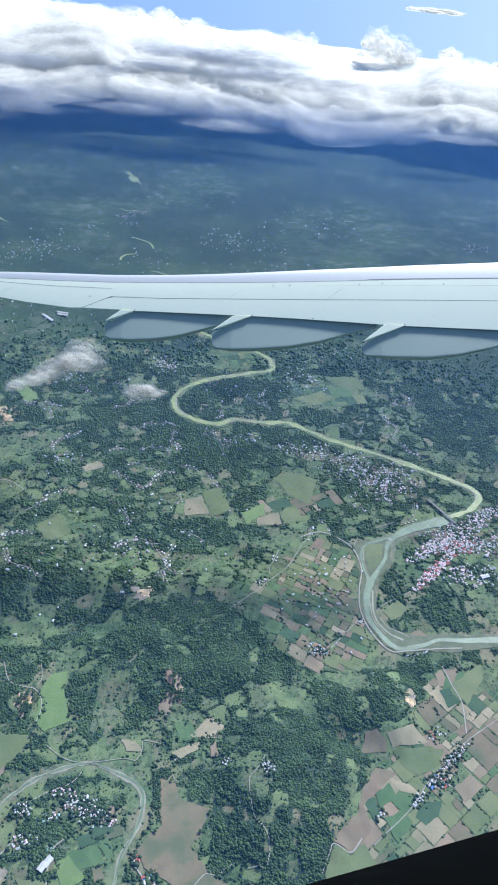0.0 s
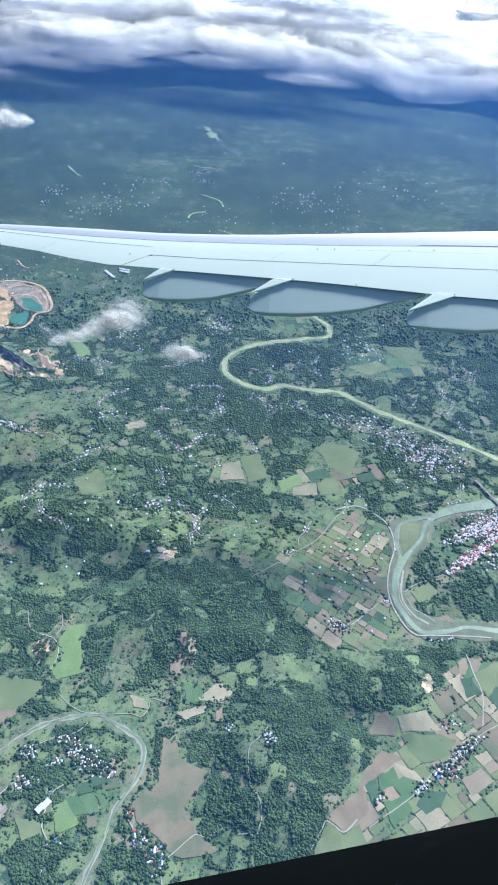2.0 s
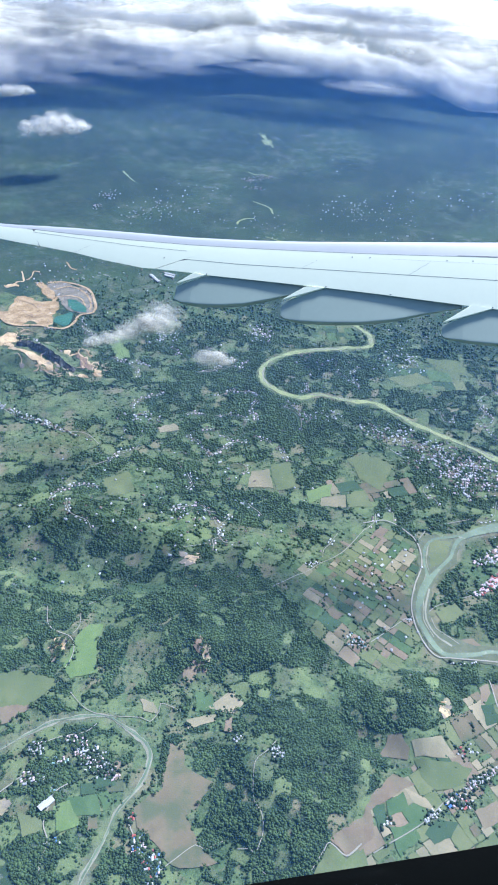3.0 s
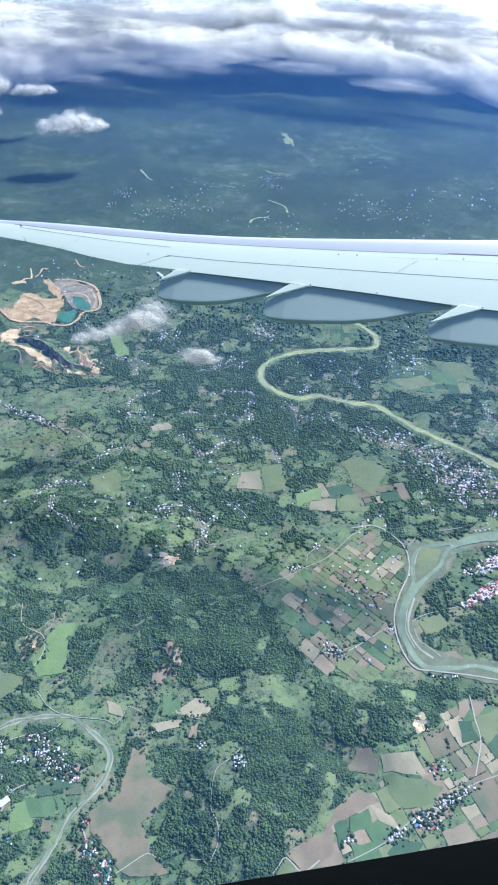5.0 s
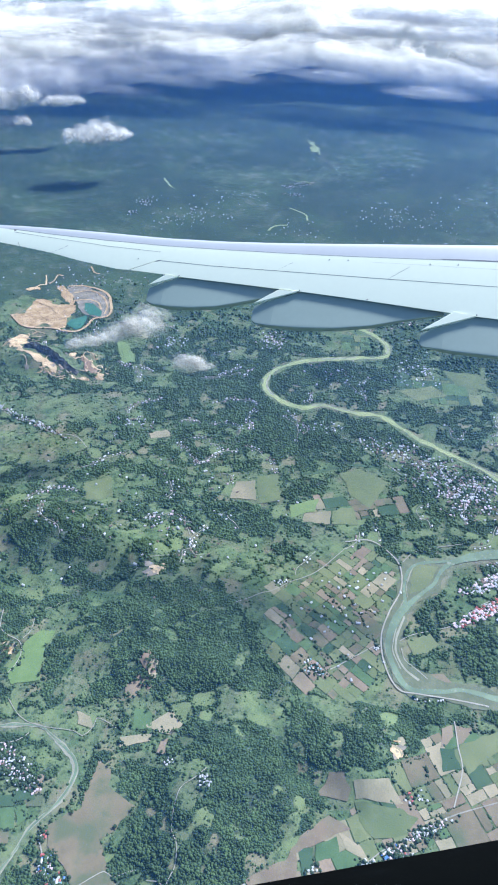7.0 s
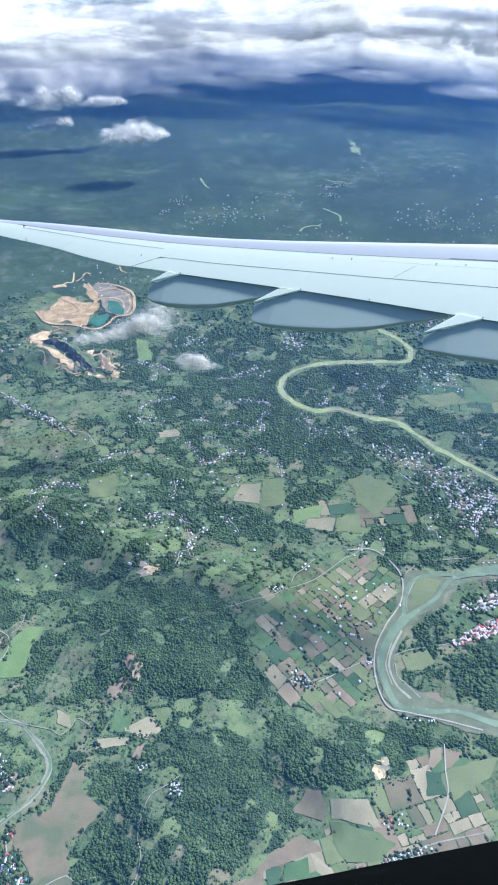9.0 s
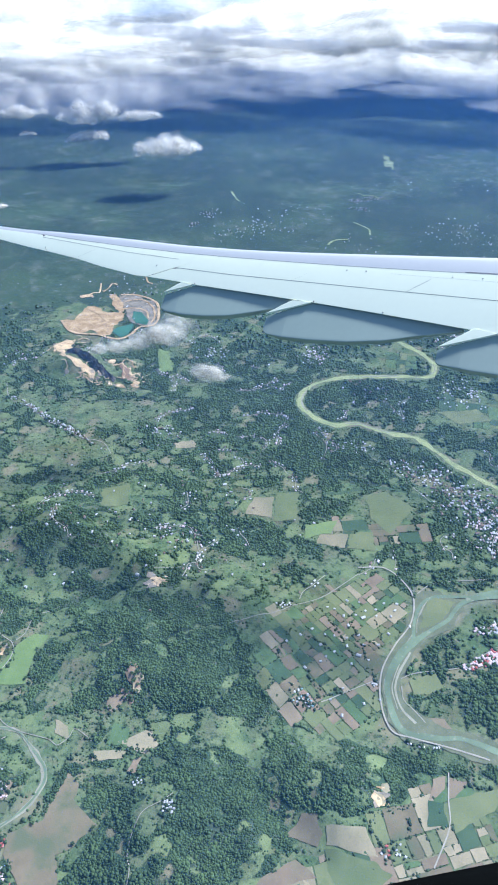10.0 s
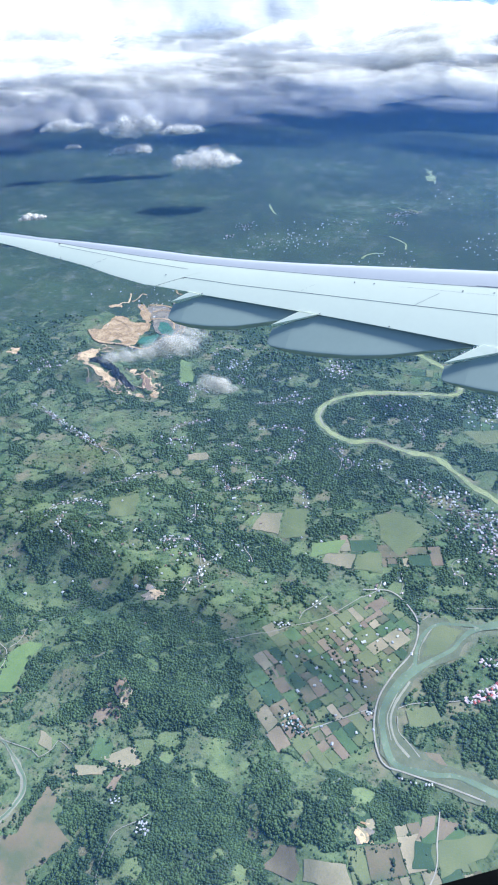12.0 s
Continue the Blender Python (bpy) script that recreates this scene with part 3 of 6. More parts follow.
def soft_outline(corners, step=3.0, bend=1.6):
    """The outline of a plot: its corners joined by slightly uneven edges."""
    out = []
    p = np.array(corners, float)
    for a, b in zip(p, np.roll(p, -1, 0)):
        n = max(1, int(np.linalg.norm(b - a) / step))
        for i in range(n):
            q = a + (b - a) * i / n
            out.append(q + bend * (np.array([value_noise(q[0] / 9, q[1] / 9, 5), value_noise(q[0] / 9, q[1] / 9, 9)]) - 0.5)
                       + 1.6 * bend * (np.array([value_noise(q[0] / 23, q[1] / 23, 25), value_noise(q[0] / 23, q[1] / 23, 29)]) - 0.5))
    return np.array(out)


def draped(name, corners, mat, lift, bend=1.6, step=6.0):
    """A sheet inside an outline, laid over the lie of the land."""
    rim = soft_outline(corners, 3.0, bend)
    lo, hi = rim.min(0), rim.max(0)
    qx, qy = np.meshgrid(np.arange(lo[0] + 3, hi[0], step), np.arange(lo[1] + 3, hi[1], step))
    keep = inside(qx, qy, rim)
    pts = np.concatenate([rim, np.stack([qx[keep], qy[keep]], -1)])
    n = len(rim)
    v, _, f, _, _, _ = geometry.delaunay_2d_cdt([Vector(p) for p in pts], [(i, (i + 1) % n) for i in range(n)], [list(range(n))], 1, 1e-4)
    v = np.array([p[:] for p in v])
    z = height(v[:, 0], v[:, 1]) + lift
    return mesh_of(name, np.concatenate([v, z[:, None]], 1), [t for t in f if len(t) == 3], mat)


def field(kind, corners, lift=0.75, bend=3.0):
    if kind in ("sand", "red") and bend != 0.81:
        bend = 9.0
    mat = POND_WATER if kind == "pond" else SOIL[kind]
    name = {"pond": "quarry_pond", "rock": "quarry_floor", "red": "earth_scar", "sand": "bare_ground"}.get(kind, "field")
    if kind == "pond":
        lift += 0.5
    ob = new(name, draped(name, corners, mat, lift, bend))
    tagged(ob, FIELD_LABEL[kind], name.replace("_", " "), kind="structure")
    FIELDS.append(corners)


scar_rng = random.Random(17)


def patchy(kinds, outline, n, size):
    """Bare ground broken into many small ragged patches inside an outline."""
    p = np.array(outline, float)
    lo, hi = p.min(0), p.max(0)
    made = 0
    while made < n:
        cx, cy = scar_rng.uniform(lo[0], hi[0]), scar_rng.uniform(lo[1], hi[1])
        if not inside(np.array([cx]), np.array([cy]), p)[0]:
            continue
        w = size * scar_rng.uniform(0.5, 1.3)
        turn = scar_rng.uniform(0, 6)
        field(scar_rng.choice(kinds), [(cx + w * scar_rng.uniform(0.6, 1.3) * math.cos(turn + t), cy + w * scar_rng.uniform(0.5, 1.1) * math.sin(turn + t)) for t in (0.1, 1.1, 2.2, 3.1, 4.2, 5.3)], 0.75 + 0.02 * made, 4.0)
        made += 1


field("mud", [(-20, 380), (-15, 331), (-36, 309), (-28, 293), (0, 278), (8, 269), (26, 265), (57, 279), (34, 291), (13, 314), (25, 328), (35, 351), (1, 362), (-3, 377)])
field("green", [(-10, 446), (7, 446), (15, 426), (-4, 420)])
field("tan", [(5, 427), (25, 454), (47, 445), (37, 431)])
field("tan", [(-12, 409), (16, 421), (19, 413), (-6, 400)])
field("brown", [(27, 418), (36, 425), (42, 408), (31, 405)])
field("lime", [(-159, 496), (-142, 500), (-141, 479), (-126, 438), (-153, 424), (-163, 437), (-165, 473)])
patchy(("sand", "tan", "rock"), [(-188, 468), (-178, 470), (-167, 460), (-168, 440), (-180, 441), (-189, 453)], 13, 6.0)
patchy(("red", "brown", "tan"), [(-28, 502), (-10, 501), (-8, 481), (-19, 455), (-24, 466), (-21, 487)], 12, 7.0)
field("olive", [(-243, 407), (-194, 421), (-164, 418), (-167, 408), (-180, 382), (-225, 371)])
field("brown", [(-224, 370), (-179, 386), (-181, 378), (-188, 369), (-195, 358), (-216, 353)])
field("tan", [(-68, 418), (-52, 422), (-45, 409), (-60, 405)])
field("lime", [(-112, 292), (-98, 301), (-80, 280), (-99, 267)])
field("olive", [(-145, 277), (-119, 279), (-113, 269), (-130, 258)])
patchy(("sand", "tan", "rock"), [(-173, 279), (-158, 281), (-157, 270), (-168, 267)], 13, 6.0)
field("green", [(-87, 306), (-75, 311), (-63, 297), (-72, 289)])
field("green", [(-74, 312), (-65, 317), (-57, 307), (-62, 299)])
field("dark", [(-86, 327), (-67, 334), (-60, 324), (-78, 314)])
field("brown", [(203, 440), (219, 444), (230, 433), (226, 422), (200, 416)])
field("tan", [(231, 440), (261, 453), (280, 439), (254, 431), (235, 427)])
field("olive", [(235, 424), (276, 433), (298, 431), (291, 411), (260, 398), (241, 409)])
field("brown", [(216, 404), (236, 398), (194, 359), (198, 337), (174, 312), (158, 320), (183, 348), (194, 374)])
field("tan", [(226, 390), (247, 388), (263, 374), (254, 375), (236, 380)])
field("green", [(210, 374), (226, 386), (232, 374), (213, 360)])
field("dark", [(196, 363), (208, 370), (212, 353), (202, 341)])
field("olive", [(159, 317), (174, 310), (190, 326), (206, 298), (187, 285), (149, 277), (145, 291)])
field("green", [(212, 347), (236, 360), (244, 347), (225, 326)])
field("dark", [(247, 351), (263, 368), (283, 370), (277, 354), (259, 342)])
field("brown", [(296, 386), (321, 403), (332, 389), (307, 371)])
patchy(("sand", "tan", "rock"), [(261, 499), (268, 500), (269, 481), (263, 477)], 13, 6.0)
field("brown", [(306, 528), (318, 534), (321, 522), (310, 507)])
field("brown", [(322, 534), (337, 538), (332, 519), (327, 516)])
field("dark", [(310, 506), (324, 512), (330, 489), (313, 482)])
field("olive", [(328, 515), (370, 549), (367, 523), (336, 485)])
field("tan", [(-29, 820), (-2, 832), (13, 792), (-24, 784)])
field("olive", [(-2, 840), (24, 854), (46, 802), (17, 790)])
field("olive", [(111, 889), (141, 909), (187, 893), (169, 832), (140, 850)])
field("lime", [(60, 798), (96, 825), (98, 798), (71, 774)])
field("tan", [(87, 788), (118, 808), (126, 782), (88, 772)])
field("olive", [(120, 809), (149, 825), (163, 795), (129, 782)])
field("tan", [(-198, 881), (-172, 901), (-160, 887), (-188, 869)])
field("olive", [(-235, 742), (-205, 765), (-183, 728), (-212, 706)])
field("olive", [(159, 1132), (214, 1167), (245, 1149), (201, 1115)])
field("olive", [(228, 1223), (287, 1235), (320, 1190), (252, 1184)])
field("olive", [(257, 626), (281, 647), (293, 630), (265, 608)])
patchy(("sand", "tan", "rock"), [(-85, 623), (-69, 634), (-60, 617), (-67, 605), (-82, 609)], 13, 6.0)
field("lime", [(-375, 1120), (-350, 1118), (-306, 1061), (-326, 1044)])


def plots(cx, cy, turn, width, depth, cell, weights, seed, outline=None):
    """A patchwork of small plots: a turned block, split again and again."""
    r = random.Random(seed)
    ca, sa = math.cos(radians(turn)), math.sin(radians(turn))
    todo, done = [(-width / 2, -depth / 2, width / 2, depth / 2)], []
    while todo:
        x0, y0, x1, y1 = todo.pop()
        w, d = x1 - x0, y1 - y0
        lim = cell * r.choice((0.7, 1.0, 1.3, 1.8, 2.4)) * r.uniform(0.85, 1.15)
        if max(w, d) < lim:
            done.append((x0, y0, x1, y1))
        elif w / d > r.uniform(0.5, 1.9):
            c = x0 + w * r.uniform(0.32, 0.68)
            todo += [(x0, y0, c, y1), (c, y0, x1, y1)]
        else:
            c = y0 + d * r.uniform(0.32, 0.68)
            todo += [(x0, y0, x1, c), (x0, c, x1, y1)]
    kinds, wts = zip(*weights)
    for x0, y0, x1, y1 in done:
        g = r.uniform(0.2, 0.9)
        cs = [(x0 + g, y0 + g), (x1 - g, y0 + g), (x1 - g, y1 - g), (x0 + g, y1 - g)]
        cs = [(cx + ca * a - sa * b + r.uniform(-0.8, 0.8), cy + sa * a + ca * b + r.uniform(-0.8, 0.8)) for a, b in cs]
        m = np.mean(cs, 0)
        if outline is not None and not inside(m[:1], m[1:], outline)[0]:
            continue
        if water_distance(m[:1], m[1:])[0] < 9 or any(inside(m[:1], m[1:], f)[0] for f in BIG_FIELDS):
            continue
        field(r.choices(kinds, wts)[0], cs, 0.55, 0.81)
        HEDGES.append(cs)


bed = new("river_bed", draped("river_bed", [(235, 756), (249, 763), (283, 760), (290, 745), (280, 718), (264, 693), (252, 663), (249, 631), (252, 606), (263, 592), (280, 587), (305, 587), (324, 590), (404, 596), (404, 575), (344, 566), (300, 562), (270, 555), (248, 566), (230, 600), (226, 635), (233, 690), (230, 743)], RIVER_BED, 0.8, 4.0))
tagged(bed, "broad silty river bed with grass and gravel", "river bed", kind="structure")
FIELDS.append([(235, 756), (283, 760), (264, 693), (249, 631), (263, 592), (404, 596), (404, 575), (270, 555), (230, 600), (226, 635), (230, 743)])
field("olive", [(254, 751), (275, 755), (275, 735), (259, 705), (248, 696), (246, 718), (247, 739)], 0.98, 3.0)
BIG_FIELDS, HEDGES = list(FIELDS), []
MIXED = [("green", 3), ("dark", 2), ("olive", 5), ("brown", 3), ("mud", 3.5), ("tan", 1.6), ("red", 0.35)]
DRY = [("green", 1.5), ("dark", 1), ("olive", 5), ("brown", 2.5), ("mud", 3), ("tan", 3.5)]
plots(165, 645, -26.4, 190, 260, 15, MIXED, 3, [(80, 640), (120, 700), (181, 765), (226, 731), (232, 600), (245, 552), (211, 525), (135, 530), (105, 555)])
plots(270, 390, 40, 300, 260, 17, DRY, 7, [(165, 300), (194, 365), (228, 405), (240, 452), (262, 447), (280, 488), (310, 533), (380, 545), (380, 400), (290, 325), (235, 278), (175, 270)])
plots(150, 850, 30, 180, 90, 20, MIXED, 11, [(70, 770), (150, 770), (235, 800), (225, 890), (150, 840), (90, 830)])
plots(-85, 320, 20, 90, 90, 13, MIXED, 15, [(-130, 290), (-60, 270), (-48, 310), (-60, 345), (-100, 300)])
plots(230, 1180, 15, 190, 120, 19, [("olive", 3), ("green", 1.2), ("dark", 5), ("brown", 0.6)], 19, [(150, 1150), (185, 1120), (260, 1130), (310, 1165), (300, 1225), (235, 1215), (215, 1190), (170, 1200)])
plots(58, 1266, 18, 58, 56, 11, [("green", 3), ("dark", 3), ("olive", 2)], 29)

# ---- roads ----
LEVEE = [(151, 756), (183, 769), (214, 754), (230, 734), (236, 699), (228, 661), (225, 623), (235, 587), (255, 560), (278, 561), (316, 567), (353, 571)]
ROADS_NEAR = [[(231, 746), (242, 767), (264, 783), (307, 807)], [(-181, 279), (-169, 291), (-153, 314)], [(-103, 318), (-116, 305), (-117, 289), (-115, 273), (-105, 260), (-104, 243), (-98, 224), (-86, 203)],
              [(-38, 295), (-24, 280), (-12, 267), (2, 258), (11, 239)], [(141, 286), (153, 311), (157, 318), (174, 312), (188, 327)],
              [(200, 322), (246, 361), (269, 389), (293, 412), (325, 440), (370, 470)], [(328, 450), (332, 490), (325, 515), (319, 541)]]
TRACKS_NEAR = [[(-148, 349), (-133, 359), (-112, 369), (-102, 383)], [(5, 260), (17, 274), (32, 290), (42, 288), (52, 296), (60, 300)], [(89, 401), (81, 387), (72, 375), (77, 342), (88, 328), (93, 313), (91, 297)],
               [(72, 295), (86, 296), (93, 285), (103, 280)], [(-145, 408), (-123, 395), (-99, 392), (-60, 399), (-49, 397), (-43, 410), (-44, 420), (-34, 420), (-20, 417)],
               [(-218, 509), (-207, 486), (-193, 478), (-173, 474), (-163, 461), (-161, 446), (-163, 434)], [(-172, 479), (-169, 492), (-175, 516), (-161, 533), (-157, 543)]]
TRACKS_FAR = [[(47, 599), (80, 634), (102, 665), (129, 695), (155, 746)], [(178, 558), (197, 580), (219, 605), (228, 610)], [(247, 623), (258, 635), (279, 649), (304, 665), (322, 690), (336, 710), (380, 750)],
              [(250, 614), (257, 599), (270, 592), (285, 583)], [(54, 978), (92, 975), (132, 959), (191, 923), (229, 897)], [(-560, 905), (-520, 868), (-470, 862), (-430, 846), (-380, 838), (-340, 828), (-300, 832), (-268, 812)],
              [(-113, 611), (-91, 612), (-87, 635), (-54, 657)]]
ribbon("levee_road", LEVEE, 0.85, ROAD, 1.3, "broad pale levee road along the river bank", "road", wobble=0.15)
for line in ROADS_NEAR:
    ribbon("road", line, 0.62, ROAD, 1.0, "pale concrete road between fields and houses", "road", wobble=0.35)
for line in TRACKS_NEAR:
    ribbon("dirt_track", line, 0.4, ROAD, 0.95, "narrow pale dirt track across the land", "track", wobble=0.3)
for line in TRACKS_FAR:
    ribbon("dirt_track", line, 0.5, ROAD, 0.95, "narrow pale dirt track across the land", "track", wobble=0.3)
for line in [[(-642, 1240), (-632, 1250), (-629, 1263), (-618, 1268)], [(-618, 1268), (-629, 1287), (-643, 1309)], [(-614, 1276), (-614, 1297), (-619, 1319), (-606, 1319)], [(-572, 1382), (-551, 1359), (-536, 1356)]]:
    ribbon("dirt_track", line, 1.6, SOIL["sand"], 1.1, "pale sandy track cut through distant woods", "track", wobble=0.8)
field("brown", [(267, 569), (281, 585), (304, 596), (312, 588), (301, 579), (280, 572)])
field("tan", [(318, 577), (345, 581), (357, 574), (333, 566)])

# ---- quarries ----
field("sand", [(-613, 1130), (-594, 1152), (-600, 1206), (-573, 1210), (-547, 1195), (-533, 1206), (-569, 1250), (-597, 1275), (-577, 1275), (-549, 1259), (-515, 1204), (-504, 1182), (-504, 1151), (-495, 1127), (-530, 1117), (-561, 1102)], 0.9, 5.0)
field("rock", [(-567, 1271), (-540, 1287), (-480, 1278), (-448, 1237), (-433, 1196), (-452, 1181), (-487, 1186), (-525, 1227)], 1.0, 5.0)
field("pond", [(-494, 1135), (-495, 1155), (-475, 1181), (-467, 1174), (-458, 1138), (-465, 1124)], 1.0, 2.0)
field("pond", [(-489, 1201), (-502, 1227), (-485, 1230), (-452, 1208), (-447, 1189), (-469, 1186)], 1.3, 2.0)
for line, half in (([(-613, 1130), (-571, 1102), (-546, 1102), (-513, 1113), (-466, 1116), (-453, 1140), (-454, 1175), (-433, 1196), (-447, 1237), (-481, 1280), (-535, 1290), (-568, 1277)], 2.6), ([(-542, 1254), (-517, 1275), (-480, 1263), (-452, 1229), (-443, 1199)], 1.8), ([(-530, 1225), (-505, 1240), (-478, 1238), (-458, 1215)], 1.6), ([(-560, 1150), (-530, 1140), (-505, 1165)], 1.4), ([(-590, 1190), (-560, 1185), (-535, 1170)], 1.4)):
    ribbon("haul_road", line, half, SOIL["sand"], 1.9, "light sandy haul road on a quarry terrace", "haul road", wobble=0.4)
field("sand", [(-552, 1028), (-559, 1073), (-532, 1072), (-518, 1050), (-529, 1021)], 0.9, 9.0)
field("sand", [(-527, 1022), (-522, 1033), (-497, 1002), (-475, 998), (-446, 995), (-423, 981), (-448, 981), (-491, 990)], 0.9, 8.0)
field("sand", [(-424, 1027), (-410, 1031), (-400, 1010), (-385, 995), (-397, 1000)], 0.9, 6.0)
field("red", [(-396, 1030), (-365, 1018), (-360, 1005), (-378, 1000), (-392, 1012)], 0.9, 9.0)
field("sand", [(-355, 1012), (-340, 1005), (-338, 985), (-352, 990)], 0.9, 7.0)
field("sand", [(-380, 990), (-360, 985), (-352, 976), (-374, 976)], 0.9, 7.0)
field("sand", [(-646, 1239), (-624, 1256), (-616, 1236), (-636, 1230)], 0.9, 6.0)
field("sand", [(-700, 1000), (-680, 1010), (-672, 990), (-690, 985)], 0.9, 6.0)


# ragged diggings round the rock face: small bare patches and a web of narrow tracks
waste = random.Random(61)
DIGGINGS = [(-383, 1012, 48, 34), (-533, 1050, 36, 38), (-445, 980, 62, 9), (-383, 1012, 48, 34)]
for k in range(44):
    px, py, rx, ry = DIGGINGS[k % 4]
    a, q = waste.uniform(0, 2 * math.pi), math.sqrt(waste.random())
    cx, cy, w = px + rx * q * math.cos(a), py + ry * q * math.sin(a), waste.uniform(2.0, 5.5)
    field(waste.choice(("sand", "sand", "tan", "rock")), [(cx + w * waste.uniform(0.4, 1.4) * math.cos(t), cy + 0.8 * w * waste.uniform(0.4, 1.4) * math.sin(t)) for t in (0.2, 1.3, 2.4, 3.6, 4.6, 5.5)], 0.8 + 0.004 * k, 4.0)
for k in range(40):
    px, py, rx, ry = DIGGINGS[k % 4]
    a, q = waste.uniform(0, 2 * math.pi), math.sqrt(waste.random())
    cx, cy, head = px + rx * q * math.cos(a), py + ry * q * math.sin(a), waste.uniform(0, 6.28)
    line = [(cx, cy)]
    for _ in range(waste.randint(3, 5)):
        head += waste.gauss(0, 0.9)
        line.append((line[-1][0] + 8 * math.cos(head), line[-1][1] + 6 * math.sin(head)))
    ribbon("haul_road", line, waste.uniform(0.5, 1.1), SOIL["sand"], 1.3 + 0.01 * k, "light sandy haul road on a quarry terrace", "haul road", wobble=0.7)


def quarry_cliff():
    """A broken grey rock face, stepped back in buttresses."""
    line = bezier_line([(-508, 1012), (-477, 1010), (-444, 1003), (-416, 992), (-385, 985)], 2.5)
    n, m = len(line), 12
    v = []
    for i, (x, y) in enumerate(line):
        for k in range(m):
            q = k / (m - 1)
            j = 7.0 * (fbm(np.array([x * 1.0]), np.array([q * 30.0]), 9, 201, 3)[0] - 0.5) + 3.5 * (value_noise(np.array([x / 6.0]), np.array([0.0]), 203)[0] - 0.5)
            v.append((x, y + q * 7 + j, float(height(np.array([x]), np.array([y]))[0]) - 1 + 15 * q * math.sin(math.pi * (0.12 + 0.76 * i / n))))
    for i, (x, y) in enumerate(line):
        v.append((x, y + 34, float(height(np.array([x]), np.array([y + 34.0]))[0]) - 1))
    f = [tuple(q) for q in grid_faces(n, m).tolist()]
    cap = np.array([v[i * m + m - 1] for i in range(n)] + v[n * m:])
    tagged(new("quarry_brow", mesh_of("quarry_brow", cap, [(i, i + 1, n + i + 1, n + i) for i in range(n - 1)], LAND)), "grassy slope above the quarry face", "slope", kind="structure")
    tagged(new("quarry_cliff", mesh_of("quarry_cliff", v, f, CLIFF_ROCK, flat=True)), "dark grey broken rock face of a hillside quarry", "cliff", kind="structure")


quarry_cliff()


def bridge():
    """A long low road bridge over the river."""
    a, b = Vector((366, 862, 0)), Vector((400, 808, 0))
    d = (b - a).normalized()
    mid = (a + b) / 2
    turn = math.degrees(math.atan2(d.y, d.x))
    root = new("road_bridge")
    root.matrix_world = pose(mid.x, mid.y, 0, 0, 0, turn)
    tagged(root, "long low concrete road bridge over the river", "bridge")
    half = (b - a).length / 2
    part("bridge_deck", simple_mesh("bridge_deck", *box_verts(-half, half, -1.5, 1.5, 3.2, 3.9), ROAD), root)
    for side in (-1, 1):
        part("parapet", simple_mesh("parapet", *box_verts(-half, half, side * 1.5 - 0.15, side * 1.5 + 0.15, 3.9, 4.6), WALLS), root)
    pier = simple_mesh("pier", *box_verts(-0.6, 0.6, -1.3, 1.3, -2.0, 3.2), WALLS)
    for k in range(6):
        ob = part("pier", pier, root)
        ob.location = (-half + (k + 0.5) * half / 3, 0, 0)


FAR_WATER = [[(-350, 2445), (-330, 2425), (-312, 2385), (-290, 2350), (-280, 2320)], [(-256, 1712), (-255, 1735), (-242, 1755), (-222, 1762)], [(-181, 1808), (-196, 1842), (-225, 1860), (-249, 1872)],
             [(-174, 1666), (-143, 1657), (-113, 1644), (-83, 1634)], [(-650, 1965), (-638, 1947), (-609, 1911), (-590, 1896)], [(-310, 2085), (-285, 2072), (-262, 2078), (-240, 2062)]]
for i, line in enumerate(FAR_WATER):
    ribbon("river", line, (3.0, 2.8, 2.8, 1.8, 2.8, 2.0)[i], RIVER_WATER, 1.0, "pale glinting bend of a distant river", "river", wobble=0.8)


# ---- village lanes ----
def wandering_lanes(n, seed):
    """Narrow winding lanes through the woods of the plain, and house sites beside them."""
    r = random.Random(seed)
    lanes, sites = [], []
    while len(lanes) < n:
        y = r.uniform(660, 1200)
        x, head = r.uniform(-0.55, 0.32) * y + 60, r.uniform(0, 2 * math.pi)
        line = [(x, y)]
        for _ in range(r.randint(3, 7)):
            head += r.gauss(0, 0.55)
            line.append((line[-1][0] + 13 * math.cos(head), line[-1][1] + 13 * math.sin(head)))
        p = bezier_line(line, 3.0)
        if water_distance(p[:, 0], p[:, 1]).min() < 7 or any(inside(p[:, 0], p[:, 1], f).any() for f in FIELDS):
            continue
        lanes.append(line)
        busy = r.uniform(0.15, 0.8)
        for i in range(1, len(p) - 1, 2):
            d = p[i + 1] - p[i - 1]
            a = math.atan2(d[1], d[0])
            for side in (-1, 1):
                if r.random() < busy:
                    off = side * r.uniform(2.2, 4.5)
                    sites.append((p[i][0] - off * math.sin(a), p[i][1] + off * math.cos(a), math.degrees(a) + r.gauss(0, 8), r.choice(("white", "grey", "white", "brown", "pink"))))
    return lanes, sites


LANES, LANE_SITES = wandering_lanes(46, 77)
OPEN_CELLS = set()
for line in LANES:
    ribbon("village_lane", line, 0.42, ROAD, 1.0, "narrow pale winding lane through the woods", "lane", wobble=0.4)
    for q in bezier_line(line, 1.5):
        OPEN_CELLS |= {(int(q[0] // 2) + i, int(q[1] // 2) + j) for i in (-1, 0) for j in (-2, -1, 0)}
for q in LANE_SITES:
    OPEN_CELLS |= {(int(q[0] // 2) + i, int(q[1] // 2) + j) for i in (-1, 0, 1) for j in (-2, -1, 0)}
OPEN_KEYS = np.array([i * 100000 + j for i, j in OPEN_CELLS])


